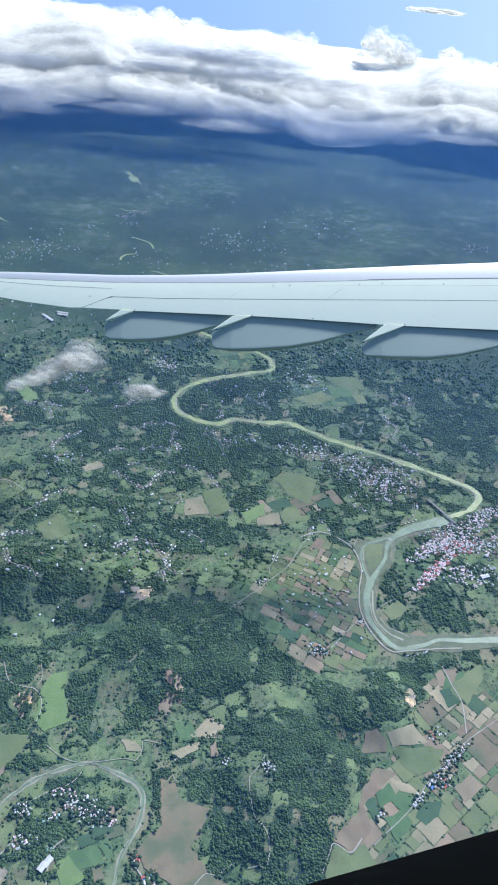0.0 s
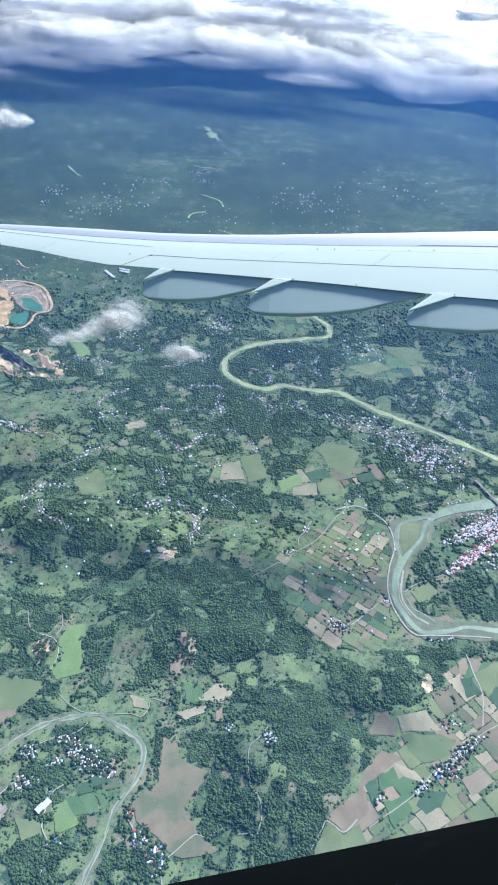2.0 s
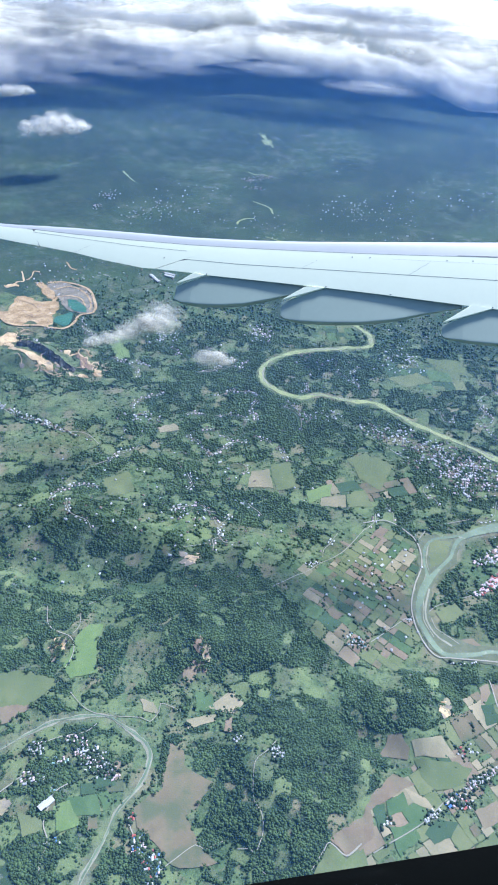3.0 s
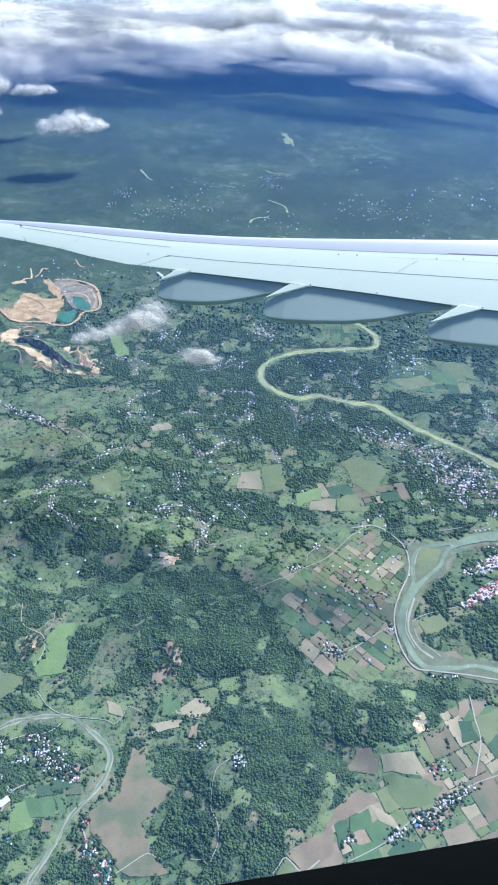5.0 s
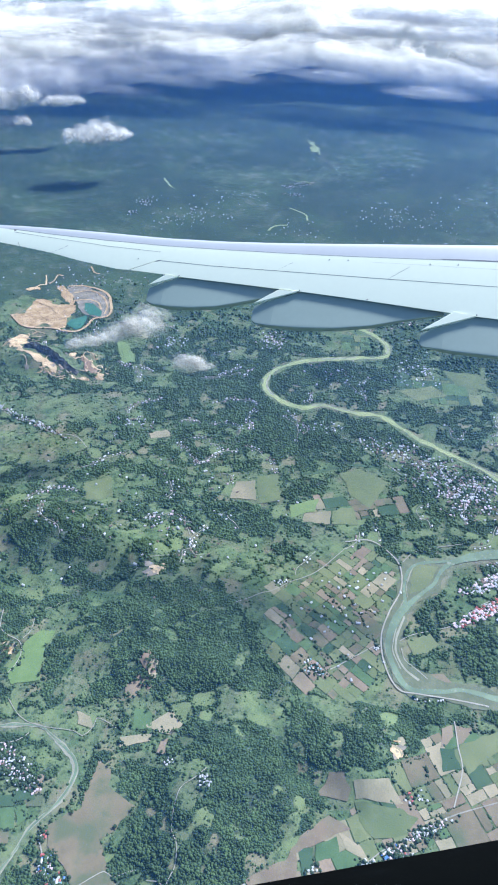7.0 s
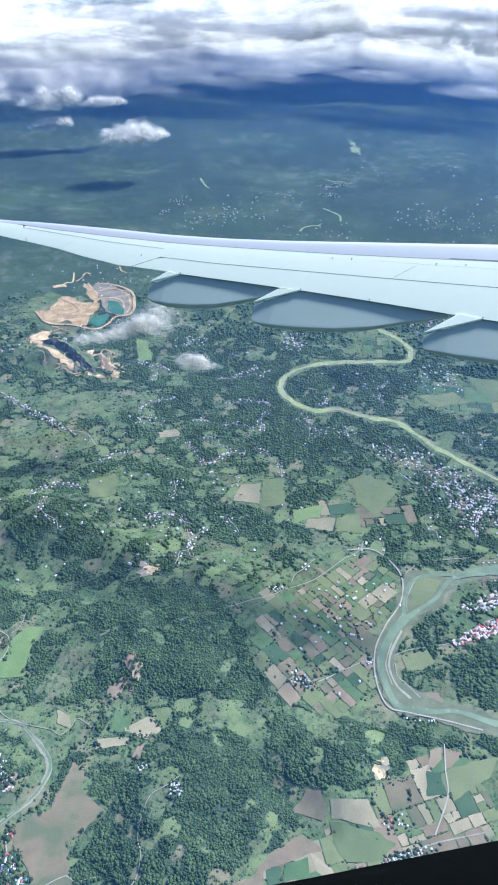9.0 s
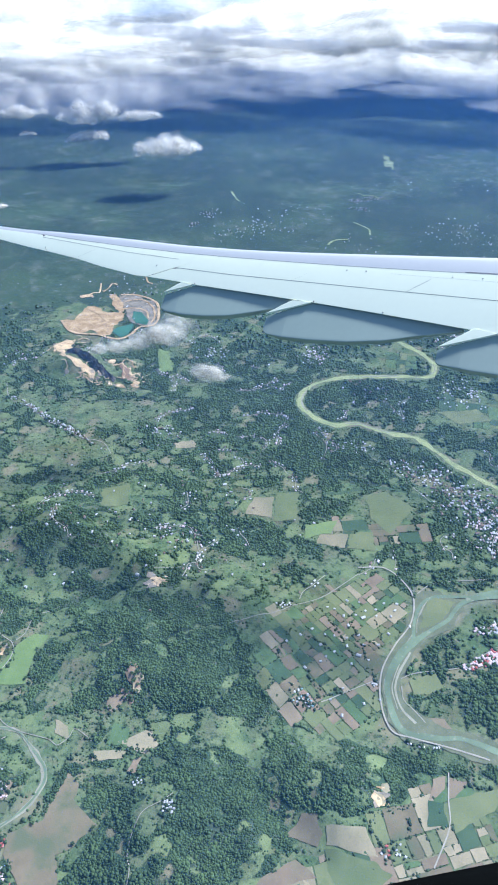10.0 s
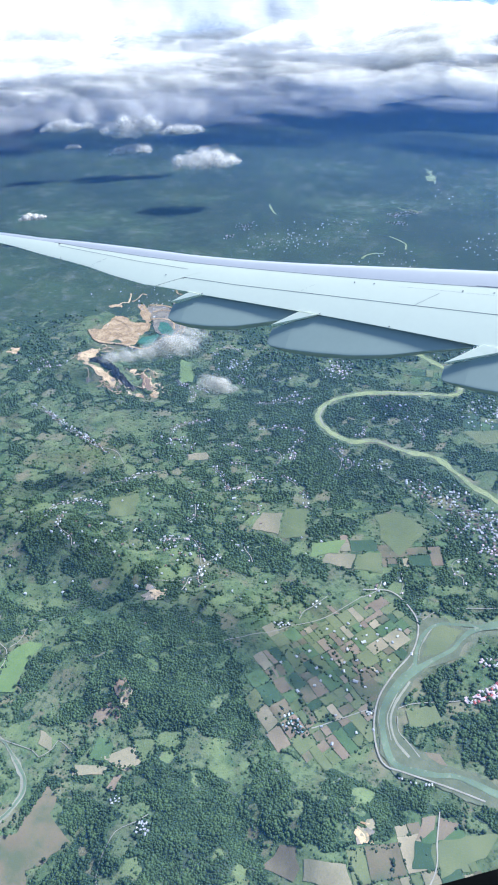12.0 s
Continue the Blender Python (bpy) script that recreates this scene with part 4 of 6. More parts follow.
# ---- trees ----
def scatter(step, near_lo, near_hi, xs, ys, seed):
    r = np.random.RandomState(seed)
    x, y = np.meshgrid(np.arange(xs[0], xs[1], step), np.arange(ys[0], ys[1], step))
    x, y = x.ravel() + r.uniform(-0.5, 0.5, x.size) * step, y.ravel() + r.uniform(-0.5, 0.5, y.size) * step
    d = np.hypot(x - 150, y)
    ok = (d >= near_lo) & (d < near_hi)
    az = np.degrees(np.arctan2(x - 170, y + 60))
    ok &= ((az > -46) & (az < 36))
    x, y = x[ok], y[ok]
    w = wood_cover(x, y)
    thin = 1 - smooth(1150, 1500, np.hypot(x - 150, y)) ** 0.7
    keep = r.uniform(size=x.size) < np.where(w > 0.5, 0.97, 0.03 + 0.10 * smooth(0.50, 0.62, fbm(x, y, 16, 90, 3)) + 0.35 * w) * thin
    x, y = x[keep], y[keep]
    keep = (water_distance(x, y) > 3) & ~np.isin((x // 2).astype(int) * 100000 + (y // 2).astype(int), OPEN_KEYS)
    for f in FIELDS:
        keep &= ~inside(x, y, f)
    return x[keep], y[keep]


def dome(k):
    """A low round crown seen from above: a skirt, a shoulder and a top."""
    a = np.arange(k) * 2 * math.pi / k
    v = [(math.cos(t), math.sin(t), -0.45) for t in a] + [(0.78 * math.cos(t + 0.5), 0.78 * math.sin(t + 0.5), 0.55) for t in a] + [(0, 0, 1.0)]
    f = []
    for i in range(k):
        j = (i + 1) % k
        f += [(i, j, k + i), (j, k + j, k + i), (k + i, k + j, 2 * k)]
    return np.array(v), np.array(f)


DOME6, DOME5 = dome(6), dome(5)


def crowns(name, x, y, size, mat, label, seed, squash=0.5, shape=None, lift=0.1, canopy=0.0):
    """Many small uneven leaf clumps in one mesh: woods that nobody could count."""
    r = np.random.RandomState(seed)
    v, f = shape or ICO[1]
    n = len(x)
    s = size * r.uniform(0.55, 1.3, n) * (0.75 + 0.5 * (r.uniform(size=n) < 0.25))
    p = v[None] * (1 + r.uniform(-0.2, 0.2, (n, len(v), 1)))
    a = r.uniform(0, 2 * np.pi, n)
    ca, sa = np.cos(a)[:, None], np.sin(a)[:, None]
    p = np.stack([p[..., 0] * ca - p[..., 1] * sa, p[..., 0] * sa + p[..., 1] * ca, p[..., 2]], -1)
    rise = canopy * smooth(0.34, 0.66, fbm(x, y, 15, 95, 2)) * (wood_cover(x, y) > 0.5) if canopy else np.zeros(n)
    p = p * np.stack([s * r.uniform(0.85, 1.15, n), s * r.uniform(0.85, 1.15, n), s * squash * r.uniform(0.8, 1.25, n) + 0.2 * rise], -1)[:, None]
    z = height(x, y) + s * lift + 0.55 * rise
    p = p + np.stack([x, y, z], -1)[:, None]
    faces = f[None] + (np.arange(n) * len(v))[:, None, None]
    ob = new(name, mesh_of(name, p.reshape(-1, 3), faces.reshape(-1, 3), mat))
    return tagged(ob, label, "trees", kind="stuff")


tagged(new("lake", draped("lake", [(-345, 2425), (-328, 2440), (-312, 2400), (-296, 2385), (-290, 2345), (-308, 2340), (-326, 2372), (-322, 2400)], RIVER_WATER, 1.5, 4.0)), "small pale distant lake with ragged shores", "lake", kind="structure")
tx, ty = scatter(1.6, 0, 640, (-330, 420), (195, 650), 5)
crowns("woodland", tx, ty, 1.32, LEAF, "dense tropical woodland and scattered bushes", 6, 0.5, DOME5, 0.3, canopy=1.6)
tx, ty = scatter(2.55, 640, 1250, (-800, 800), (300, 1260), 7)
crowns("woodland", tx, ty, 1.95, LEAF, "dense mottled woodland and bushes of the plain", 8, 0.42, DOME5, 0.25, canopy=2.0)
tx, ty = scatter(4.0, 1250, 1950, (-1500, 1100), (600, 2000), 9)
crowns("woodland", tx, ty, 2.7, LEAF, "distant dense woodland", 10, 0.6, DOME5, 0.2, canopy=2.5)
hr = np.random.RandomState(12)
hx, hy = [], []
for cs in HEDGES:
    for a, b in zip(cs, cs[1:] + cs[:1]):
        if hr.uniform() < 0.42:
            n = int(math.hypot(b[0] - a[0], b[1] - a[1]) / 2.0)
            for i in range(n):
                if hr.uniform() < 0.75:
                    hx.append(a[0] + (b[0] - a[0]) * i / n + hr.uniform(-0.5, 0.5))
                    hy.append(a[1] + (b[1] - a[1]) * i / n + hr.uniform(-0.5, 0.5))
LINES_NEAR = [[(-13, 403), (1, 402), (15, 409), (21, 423), (28, 431), (35, 428)], [(-23, 414), (-21, 442), (-20, 464)], [(-17, 411), (-29, 390), (-20, 378), (-24, 353), (-26, 333), (-35, 313), (-42, 302)], [(-198, 421), (-180, 424), (-164, 421), (-145, 410)],
              [(-65, 441), (-52, 449), (-35, 445)], [(-59, 438), (-41, 435), (-21, 435)], [(24, 459), (31, 450), (44, 448)], [(-7, 423), (12, 423), (22, 427)], [(-176, 386), (-168, 401), (-152, 413)], [(-162, 435), (-157, 452), (-167, 473)], [(-128, 425), (-125, 443), (-134, 468), (-131, 495)]]
LINES_LOW = [[(26, 413), (33, 403), (42, 402)], [(-172, 326), (-157, 332), (-141, 328)], [(-115, 302), (-104, 315), (-87, 330)], [(-89, 327), (-69, 311), (-55, 309)], [(-164, 297), (-149, 303), (-124, 301)], [(-123, 276), (-109, 284), (-109, 299)], [(265, 453), (269, 469), (280, 481), (293, 491)],
             [(267, 454), (278, 449)], [(316, 542), (331, 538), (348, 538), (360, 542)], [(300, 465), (300, 476), (293, 483)], [(229, 473), (242, 483), (246, 492)]]
LINES_FARM = [[(130, 562), (150, 557), (182, 549)], [(116, 630), (149, 630), (183, 619)], [(132, 599), (168, 571), (192, 584)], [(131, 676), (166, 649), (188, 630)], [(172, 670), (196, 644), (210, 618)], [(196, 688), (213, 662)], [(231, 569), (221, 608), (212, 623)], [(168, 537), (175, 563), (204, 587)], [(122, 538), (115, 590), (113, 628)]]
lx, ly = [], []
for group, spread in ((LINES_NEAR, 1.7), (LINES_LOW, 1.3), (LINES_FARM, 0.8)):
    for line in group:
        for px_, py_ in bezier_line(line, 1.3):
            if hr.uniform() < (0.9 if spread > 1 else 0.6):
                lx.append(px_ + hr.normal(0, spread))
                ly.append(py_ + hr.normal(0, spread))
crowns("tree_line", np.array(lx), np.array(ly), 1.5, LEAF_DARK, "winding line of dark trees between meadows", 14, 0.8, None, 0.3)
crowns("hedgerow", np.array(hx), np.array(hy), 1.25, LEAF_DARK, "dark green hedges between the plots", 13)


# ---- houses ----
ROOFS = {
    "white": make_paint("white_roof", (0.62, 0.62, 0.60), 0.5, 0.0, 0.25, 0.0, 0.8),
    "grey": make_paint("grey_roof", (0.46, 0.47, 0.48), 0.6, 0.0, 0.3, 0.0, 0.8),
    "red": make_paint("red_roof", (0.50, 0.14, 0.12), 0.6, 0.0, 0.3, 0.0, 0.8),
    "pink": make_paint("faded_pink_roof", (0.74, 0.58, 0.60), 0.6, 0.0, 0.25, 0.0, 0.8),
    "blue": make_paint("blue_roof", (0.12, 0.26, 0.58), 0.5, 0.0, 0.25, 0.0, 0.8),
    "teal": make_paint("teal_roof", (0.28, 0.45, 0.45), 0.5, 0.0, 0.25, 0.0, 0.8),
    "brown": make_paint("rusty_brown_roof", (0.25, 0.18, 0.14), 0.7, 0.0, 0.35, 0.0, 0.8),
}
WALLS = make_paint("plaster_wall", (0.58, 0.56, 0.51), 0.8, 0.0, 0.25, 0.0, 0.6)


def roof_verts(w, d, z, rise, over=0.3, thick=0.15):
    """A gable roof with eaves, as two thick slopes."""
    a, b = w / 2 + over, d / 2 + over
    v = [(-a, -b, z), (a, -b, z), (a, 0, z + rise), (-a, 0, z + rise), (a, b, z), (-a, b, z)]
    v += [(x, y, q - thick) for x, y, q in v]
    f = [(0, 1, 2, 3), (3, 2, 4, 5), (7, 6, 9, 8), (8, 9, 11, 10), (1, 0, 6, 7), (5, 4, 10, 11), (0, 3, 9, 6), (3, 5, 11, 9), (2, 1, 7, 8), (4, 2, 8, 10)]
    return v, f


def gable_verts(w, d, z, rise):
    """Walls with their gable ends."""
    a, b = w / 2, d / 2
    v = [(-a, -b, -1.5), (a, -b, -1.5), (a, b, -1.5), (-a, b, -1.5), (-a, -b, z), (a, -b, z), (a, b, z), (-a, b, z), (-a, 0, z + rise - 0.2), (a, 0, z + rise - 0.2)]
    f = [(0, 1, 5, 4), (2, 3, 7, 6), (1, 2, 6, 5), (3, 0, 4, 7), (5, 6, 9, 9), (7, 4, 8, 8)]
    return v, [tuple(dict.fromkeys(q)) for q in f]


HOUSE_KINDS = []
for w, d, z, rise in ((1.75, 1.3, 0.75, 0.4), (2.2, 1.5, 0.85, 0.45), (1.4, 1.15, 0.7, 0.35), (3.6, 2.0, 0.95, 0.55)):
    walls = simple_mesh("wall", *gable_verts(w, d, z, rise), WALLS)
    HOUSE_KINDS.append((walls, {k: simple_mesh("roof", *roof_verts(w, d, z, rise), m) for k, m in ROOFS.items()}, (w, d, z, rise)))

# centre, half axes, number, turn of the streets, roof colours
VILLAGES = [(-94, 345, 30, -9, -6, 15, 60, 25, "white grey pink white pink brown"), (-154, 341, 8, 2, -3, 6, 14, 25, "white grey pink"), (-144, 311, 11, 3, -3, 7, 18, 25, "white grey pink brown"),
            (-126, 334, 10, 2, -2, 5, 8, 25, "pink white teal"), (-119, 306, 5, 1, -1, 3, 4, 25, "teal white"), (-35, 298, 4, 1, -2, 7, 5, 110, "red pink"), (-21, 278, 7, 2, -3, 9, 15, 110, "red pink white grey blue"),
            (-2, 262, 8, 2, -4, 13, 24, 110, "red pink blue red white grey teal")]
VILLAGES += [(282, 391, 13, 3, 0, 8, 24, 42, "white red grey blue pink brown"), (306, 420, 19, 16, -2, 3, 24, 42, "white brown grey pink"), (212, 352, 4, 1, 0, 3, 3, 42, "red white"), (255, 371, 10, 6, 0, 5, 8, 42, "white grey"),
             (93, 388, 6, 1, -1, 6, 9, 20, "white grey"), (48, 399, 5, 1, -1, 4, 5, 20, "white grey"), (-101, 259, 7, 2, -2, 4, 6, 0, "white blue grey"), (158, 553, 16, 8, -6, 12, 9, 0, "white grey teal"),
             (225, 605, 5, 3, -1, 2, 5, 5, "white"), (289, 558, 16, 5, -1, 2, 16, 5, "white grey"), (90, 658, 8, 4, -2, 4, 6, 0, "white"), (290, 448, 12, 3, 0, 9, 7, 0, "white red grey")]
FAR_VILLAGES = [(345, 705, 36, 38, -5, 5, 90, 50, "pink red pink white pink"), (395, 760, 40, 14, -8, 14, 110, 50, "pink pink white grey red"), (350, 755, 40, 36, -6, 8, 80, 50, "pink white grey pink brown"),
                (430, 815, 60, 40, -8, 14, 150, 50, "pink white pink grey brown"), (400, 700, 40, 12, -8, 22, 60, 50, "white grey pink"), (450, 770, 40, 20, -10, 26, 90, 50, "white pink grey brown"),
                (250, 935, 55, 10, -10, 42, 120, 30, "white grey brown brown grey"), (174, 974, 55, 8, -4, 24, 55, 20, "white grey brown"),
                (311, 905, 50, 16, -3, 52, 150, 30, "grey brown white brown pink"), (-94, 1217, 26, 9, -11, 36, 40, 10, "white grey pink")]
FAR_VILLAGES += [(70, 991, 22, 8, -3, 15, 18, 10, "white grey"), (180, 1196, 49, 17, -6, 46, 40, 15, "white grey"), (-232, 900, 35, 12, -6, 14, 20, 0, "white grey brown"),
                 (-410, 848, 110, -26, -3, 7, 64, 0, "white grey brown"), (-95, 699, 18, 6, -8, 20, 14, 0, "white brown grey"), (350, 790, 40, 20, -6, 12, 40, 30, "white grey brown")]
FAR_VILLAGES += [(414, 1771, 60, 20, -5, 24, 34, 10, "pink white red grey"), (746, 2038, 60, 20, -5, 40, 26, 10, "white pink grey"), (128, 1379, 36, 12, -8, 40, 36, 10, "grey pink brown white"),
                 (-600, 985, 50, 12, -12, 30, 22, 0, "white grey pink"), (-271, 1145, 30, 12, -8, 26, 18, 0, "white grey"), (-560, 1290, 60, 20, -20, 40, 22, 0, "white grey brown")]
LOOSE = [(40, 1150, 50, 14, -9, 50, 36, 0, "white grey brown"), (-380, 1350, 300, 80, -60, 200, 102, 0, "white grey brown"), (150, 1420, 200, 60, -30, 160, 90, 0, "white grey brown"),
         (-150, 720, 200, 70, -60, 150, 102, 0, "white grey brown"), (180, 640, 60, 20, -20, 90, 44, 0, "white grey"), (-200, 1720, 160, 30, -20, 90, 26, 0, "grey brown"), (-420, 1900, 120, 20, -20, 60, 20, 0, "grey brown"), (60, 1900, 160, 20, -20, 100, 30, 0, "grey brown")]


def village_sites(v, r, gap, more=1.0):
    cx, cy, ax, ay, bx, by, n, turn, cols = v
    n = int(n * more)
    sites, tries = [], 0
    while len(sites) < n and tries < n * 30:
        tries += 1
        u, q = r.gauss(0, 0.55), r.gauss(0, 0.55)
        if u * u + q * q > 1.3:
            continue
        x, y = cx + ax * u + bx * q, cy + ay * u + by * q
        if any((x - a) ** 2 + (y - b) ** 2 < gap * gap for a, b, *_ in sites):
            continue
        a = turn + r.choice((0, 90)) + r.gauss(0, 7) if turn else r.uniform(0, 180)
        sites.append((x, y, a, r.choice(cols.split())))
    pts = np.array([s[:2] for s in sites])
    ok = water_distance(pts[:, 0], pts[:, 1]) > 4
    z = height(pts[:, 0], pts[:, 1])
    return [(*s, float(h)) for s, h, k in zip(sites, z, ok) if k]


hrng = random.Random(21)
HOUSE_SITES, FAR_SITES = [], []
for v in VILLAGES:
    for x, y, a, col, z in village_sites(v, hrng, 2.3, 1.45):
        walls, roofs, dims = hrng.choices(HOUSE_KINDS, (4, 2, 4, 0.5))[0]
        house = new("house")
        house.matrix_world = pose(x, y, z + 0.4, 0, 0, a)
        tagged(house, "small plastered village house with a %s gable roof" % {"white": "white metal", "grey": "weathered grey", "red": "red", "pink": "faded pink", "blue": "bright blue", "teal": "pale teal", "brown": "rusty brown"}[col], "house", group="village houses")
        part("wall", walls, house)
        part("roof", roofs[col], house)
        HOUSE_SITES.append((x, y))
REMOTE = [(-284, 2035, 26, 8, -6, 30, 24, 0, "grey pink grey brown"), (-257, 2061, 24, 6, -6, 24, 16, 0, "pink grey red brown"), (-261, 1969, 30, 8, -4, 14, 16, 0, "grey grey brown"), (26, 1905, 110, 20, -10, 90, 43, 0, "grey grey pink brown"),
          (-450, 1760, 120, 20, -10, 90, 37, 0, "grey grey brown"), (-622, 1776, 26, 6, -4, 40, 24, 0, "grey pink grey brown"), (-623, 1693, 16, 4, -2, 16, 8, 0, "grey pink brown"), (-492, 1683, 70, 12, -6, 50, 24, 0, "grey grey brown"),
          (300, 2100, 200, 30, -20, 120, 37, 0, "grey grey pink brown"), (150, 1700, 140, 30, -20, 90, 37, 0, "grey grey brown brown"), (-150, 2250, 160, 30, -20, 90, 24, 0, "grey grey brown")]


def far_houses(villages, name, label, gap=2.7, grow=1.4, sites=()):
    """Distant houses in one mesh a roof colour."""
    by_colour = {}
    for x, y, a, col in sites:
        by_colour.setdefault(col, []).append((x, y, a, float(height(np.array([x]), np.array([y]))[0])))
    for v in villages:
        for x, y, a, col, z in village_sites(v, hrng, gap, 1.35 if gap < 5 else 1.0):
            by_colour.setdefault(col, []).append((x, y, a, z))
            FAR_SITES.append((x, y))
    verts, faces, mats = [], [], []
    slots = list(by_colour) + ["wall"]
    for col, sites in by_colour.items():
        for x, y, a, z in sites:
            w, d, h, rise = (q * grow for q in hrng.choices([k[2] for k in HOUSE_KINDS], (4, 3, 3, 1))[0])
            m = pose(x, y, z + 0.4, 0, 0, a)
            for (vv, ff), slot in ((gable_verts(w, d, h, rise), len(slots) - 1), (roof_verts(w, d, h, rise), slots.index(col))):
                n = len(verts)
                verts += [tuple(m @ Vector(p)) for p in vv]
                faces += [tuple(i + n for i in f) for f in ff]
                mats += [slot] * len(ff)
    me = bpy.data.meshes.new(name)
    me.from_pydata(verts, [], faces)
    for s in slots:
        me.materials.append(WALLS if s == "wall" else ROOFS[s])
    me.polygons.foreach_set("material_index", mats)
    tagged(new(name, me), label, "houses", kind="stuff")




def warehouse(x, y, turn, length):
    """A long shed with a bright white metal roof."""
    shed = new("warehouse")
    z = float(height(np.array([float(x)]), np.array([float(y)]))[0])
    shed.matrix_world = pose(x, y, z + 0.4, 0, 0, turn)
    tagged(shed, "long low shed with a bright white metal roof", "warehouse", group="white sheds")
    part("wall", simple_mesh("wall", *gable_verts(length, 5.5, 2.6, 1.0), WALLS), shed)
    part("roof", simple_mesh("roof", *roof_verts(length, 5.5, 2.6, 1.0, 0.5), ROOFS["white"]), shed)


for x, y, turn, length in ((-366, 1372, -42, 24), (-356, 1362, -42, 24), (-336, 1398, -8, 24), (-334, 1388, -8, 22), (418, 700, 20, 13), (-118, 293, 60, 9), (-122, 288, 60, 8)):
    warehouse(x, y, turn, length)
far_houses(FAR_VILLAGES, "distant_town", "distant town of many small houses with pale and pink roofs")
far_houses(LOOSE, "scattered_houses", "single small white houses scattered through the woods", 9.0)
far_houses([], "lane_houses", "small white and grey houses strung along village lanes", grow=1.2, sites=LANE_SITES)
far_houses(REMOTE, "remote_hamlets", "remote hamlets, pale specks on the far plain", 6.0, 1.6)
bridge()

# garden trees between the houses
gr = np.random.RandomState(33)
hs = np.array(HOUSE_SITES)
fs = np.array(FAR_SITES)
fs = fs[fs[:, 1] < 1250]
hs = np.concatenate([hs + gr.normal(0, 3.6, hs.shape) for _ in range(4)] + [fs[::3] + gr.normal(0, 5.0, fs[::3].shape)])
hs = hs[water_distance(hs[:, 0], hs[:, 1]) > 2]
crowns("garden_trees", hs[:, 0], hs[:, 1], 1.6, LEAF_DARK, "dark green garden trees among the houses", 34, 0.9, None, 0.4)


def lone_tree(seed):
    """A spreading tree: tapered trunk, limbs and an uneven crown of many leaf clumps."""
    r = np.random.RandomState(seed)
    tree = new("tree")
    tagged(tree, "single spreading green tree at a field edge", "tree", group="field trees")
    v, f, n = [], [], 0

    def limb(a, b, ra, rb):
        nonlocal n
        a, b = np.array(a, float), np.array(b, float)
        d = (b - a) / np.linalg.norm(b - a)
        u = np.cross(d, (0.3, 0.9, 0.2))
        u /= np.linalg.norm(u)
        w = np.cross(d, u)
        for c, q in ((a, ra), (b, rb)):
            for k in range(6):
                t = k * math.pi / 3
                v.append(c + q * (math.cos(t) * u + math.sin(t) * w))
        f.extend((n + k, n + (k + 1) % 6, n + 6 + (k + 1) % 6, n + 6 + k) for k in range(6))
        n += 12

    limb((0, 0, -0.3), (0.1, 0, 1.7), 0.26, 0.17)
    tips = []
    for k in range(5):
        t = k * 1.257 + r.uniform(-0.3, 0.3)
        tip = (1.1 * math.cos(t), 1.1 * math.sin(t), 2.3 + r.uniform(0, 0.7))
        limb((0.1, 0, 1.5), tip, 0.12, 0.05)
        tips.append(tip)
    part("trunk", mesh_of("trunk", np.array(v), f, BARK), tree)
    iv, jf = ICO[1]
    cv, cf = [], []
    for k in range(26):
        t = tips[k % 5]
        c = np.array(t) + r.normal(0, 0.55, 3) * (1, 1, 0.55) + (0, 0, 0.35)
        cv.append(iv * (1 + r.uniform(-0.3, 0.3, (len(iv), 1))) * r.uniform(0.35, 0.7) * (1, 1, 0.8) + c)
        cf.append(jf + len(iv) * k)
    part("crown", mesh_of("crown", np.concatenate(cv), np.concatenate(cf), LEAF), tree)
    return tree


TREE_KINDS = [lone_tree(50 + k) for k in range(4)]
tree_rng = random.Random(77)
tree_spots = []
for outline in FIELDS[:33]:
    for (x0, y0), (x1, y1) in zip(outline, outline[1:] + outline[:1]):
        if tree_rng.random() < 0.45:
            q = tree_rng.random()
            tree_spots.append((x0 + (x1 - x0) * q, y0 + (y1 - y0) * q))
for k, (x, y) in enumerate(tree_spots):
    m = pose(x, y, float(height(np.array([x]), np.array([y]))[0]) + 0.2, 0, 0, tree_rng.uniform(0, 360)) @ Matrix.Scale(1.0, 4)
    if k < 4:
        TREE_KINDS[k].matrix_world = m
    else:
        copy_thing(TREE_KINDS[k % 4], m)


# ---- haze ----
# Haze is imitated by see-through sheets, its blue light held in their colour.
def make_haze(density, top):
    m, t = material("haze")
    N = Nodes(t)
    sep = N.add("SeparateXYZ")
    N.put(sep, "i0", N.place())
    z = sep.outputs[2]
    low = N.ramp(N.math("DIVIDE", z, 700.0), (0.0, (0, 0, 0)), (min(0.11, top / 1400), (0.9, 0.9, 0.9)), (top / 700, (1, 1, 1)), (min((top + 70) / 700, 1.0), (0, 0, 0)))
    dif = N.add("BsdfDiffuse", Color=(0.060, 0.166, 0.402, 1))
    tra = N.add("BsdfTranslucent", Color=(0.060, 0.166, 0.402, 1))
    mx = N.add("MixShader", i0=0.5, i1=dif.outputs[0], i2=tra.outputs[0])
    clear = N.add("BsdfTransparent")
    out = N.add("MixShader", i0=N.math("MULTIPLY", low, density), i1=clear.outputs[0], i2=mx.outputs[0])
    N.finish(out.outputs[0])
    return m


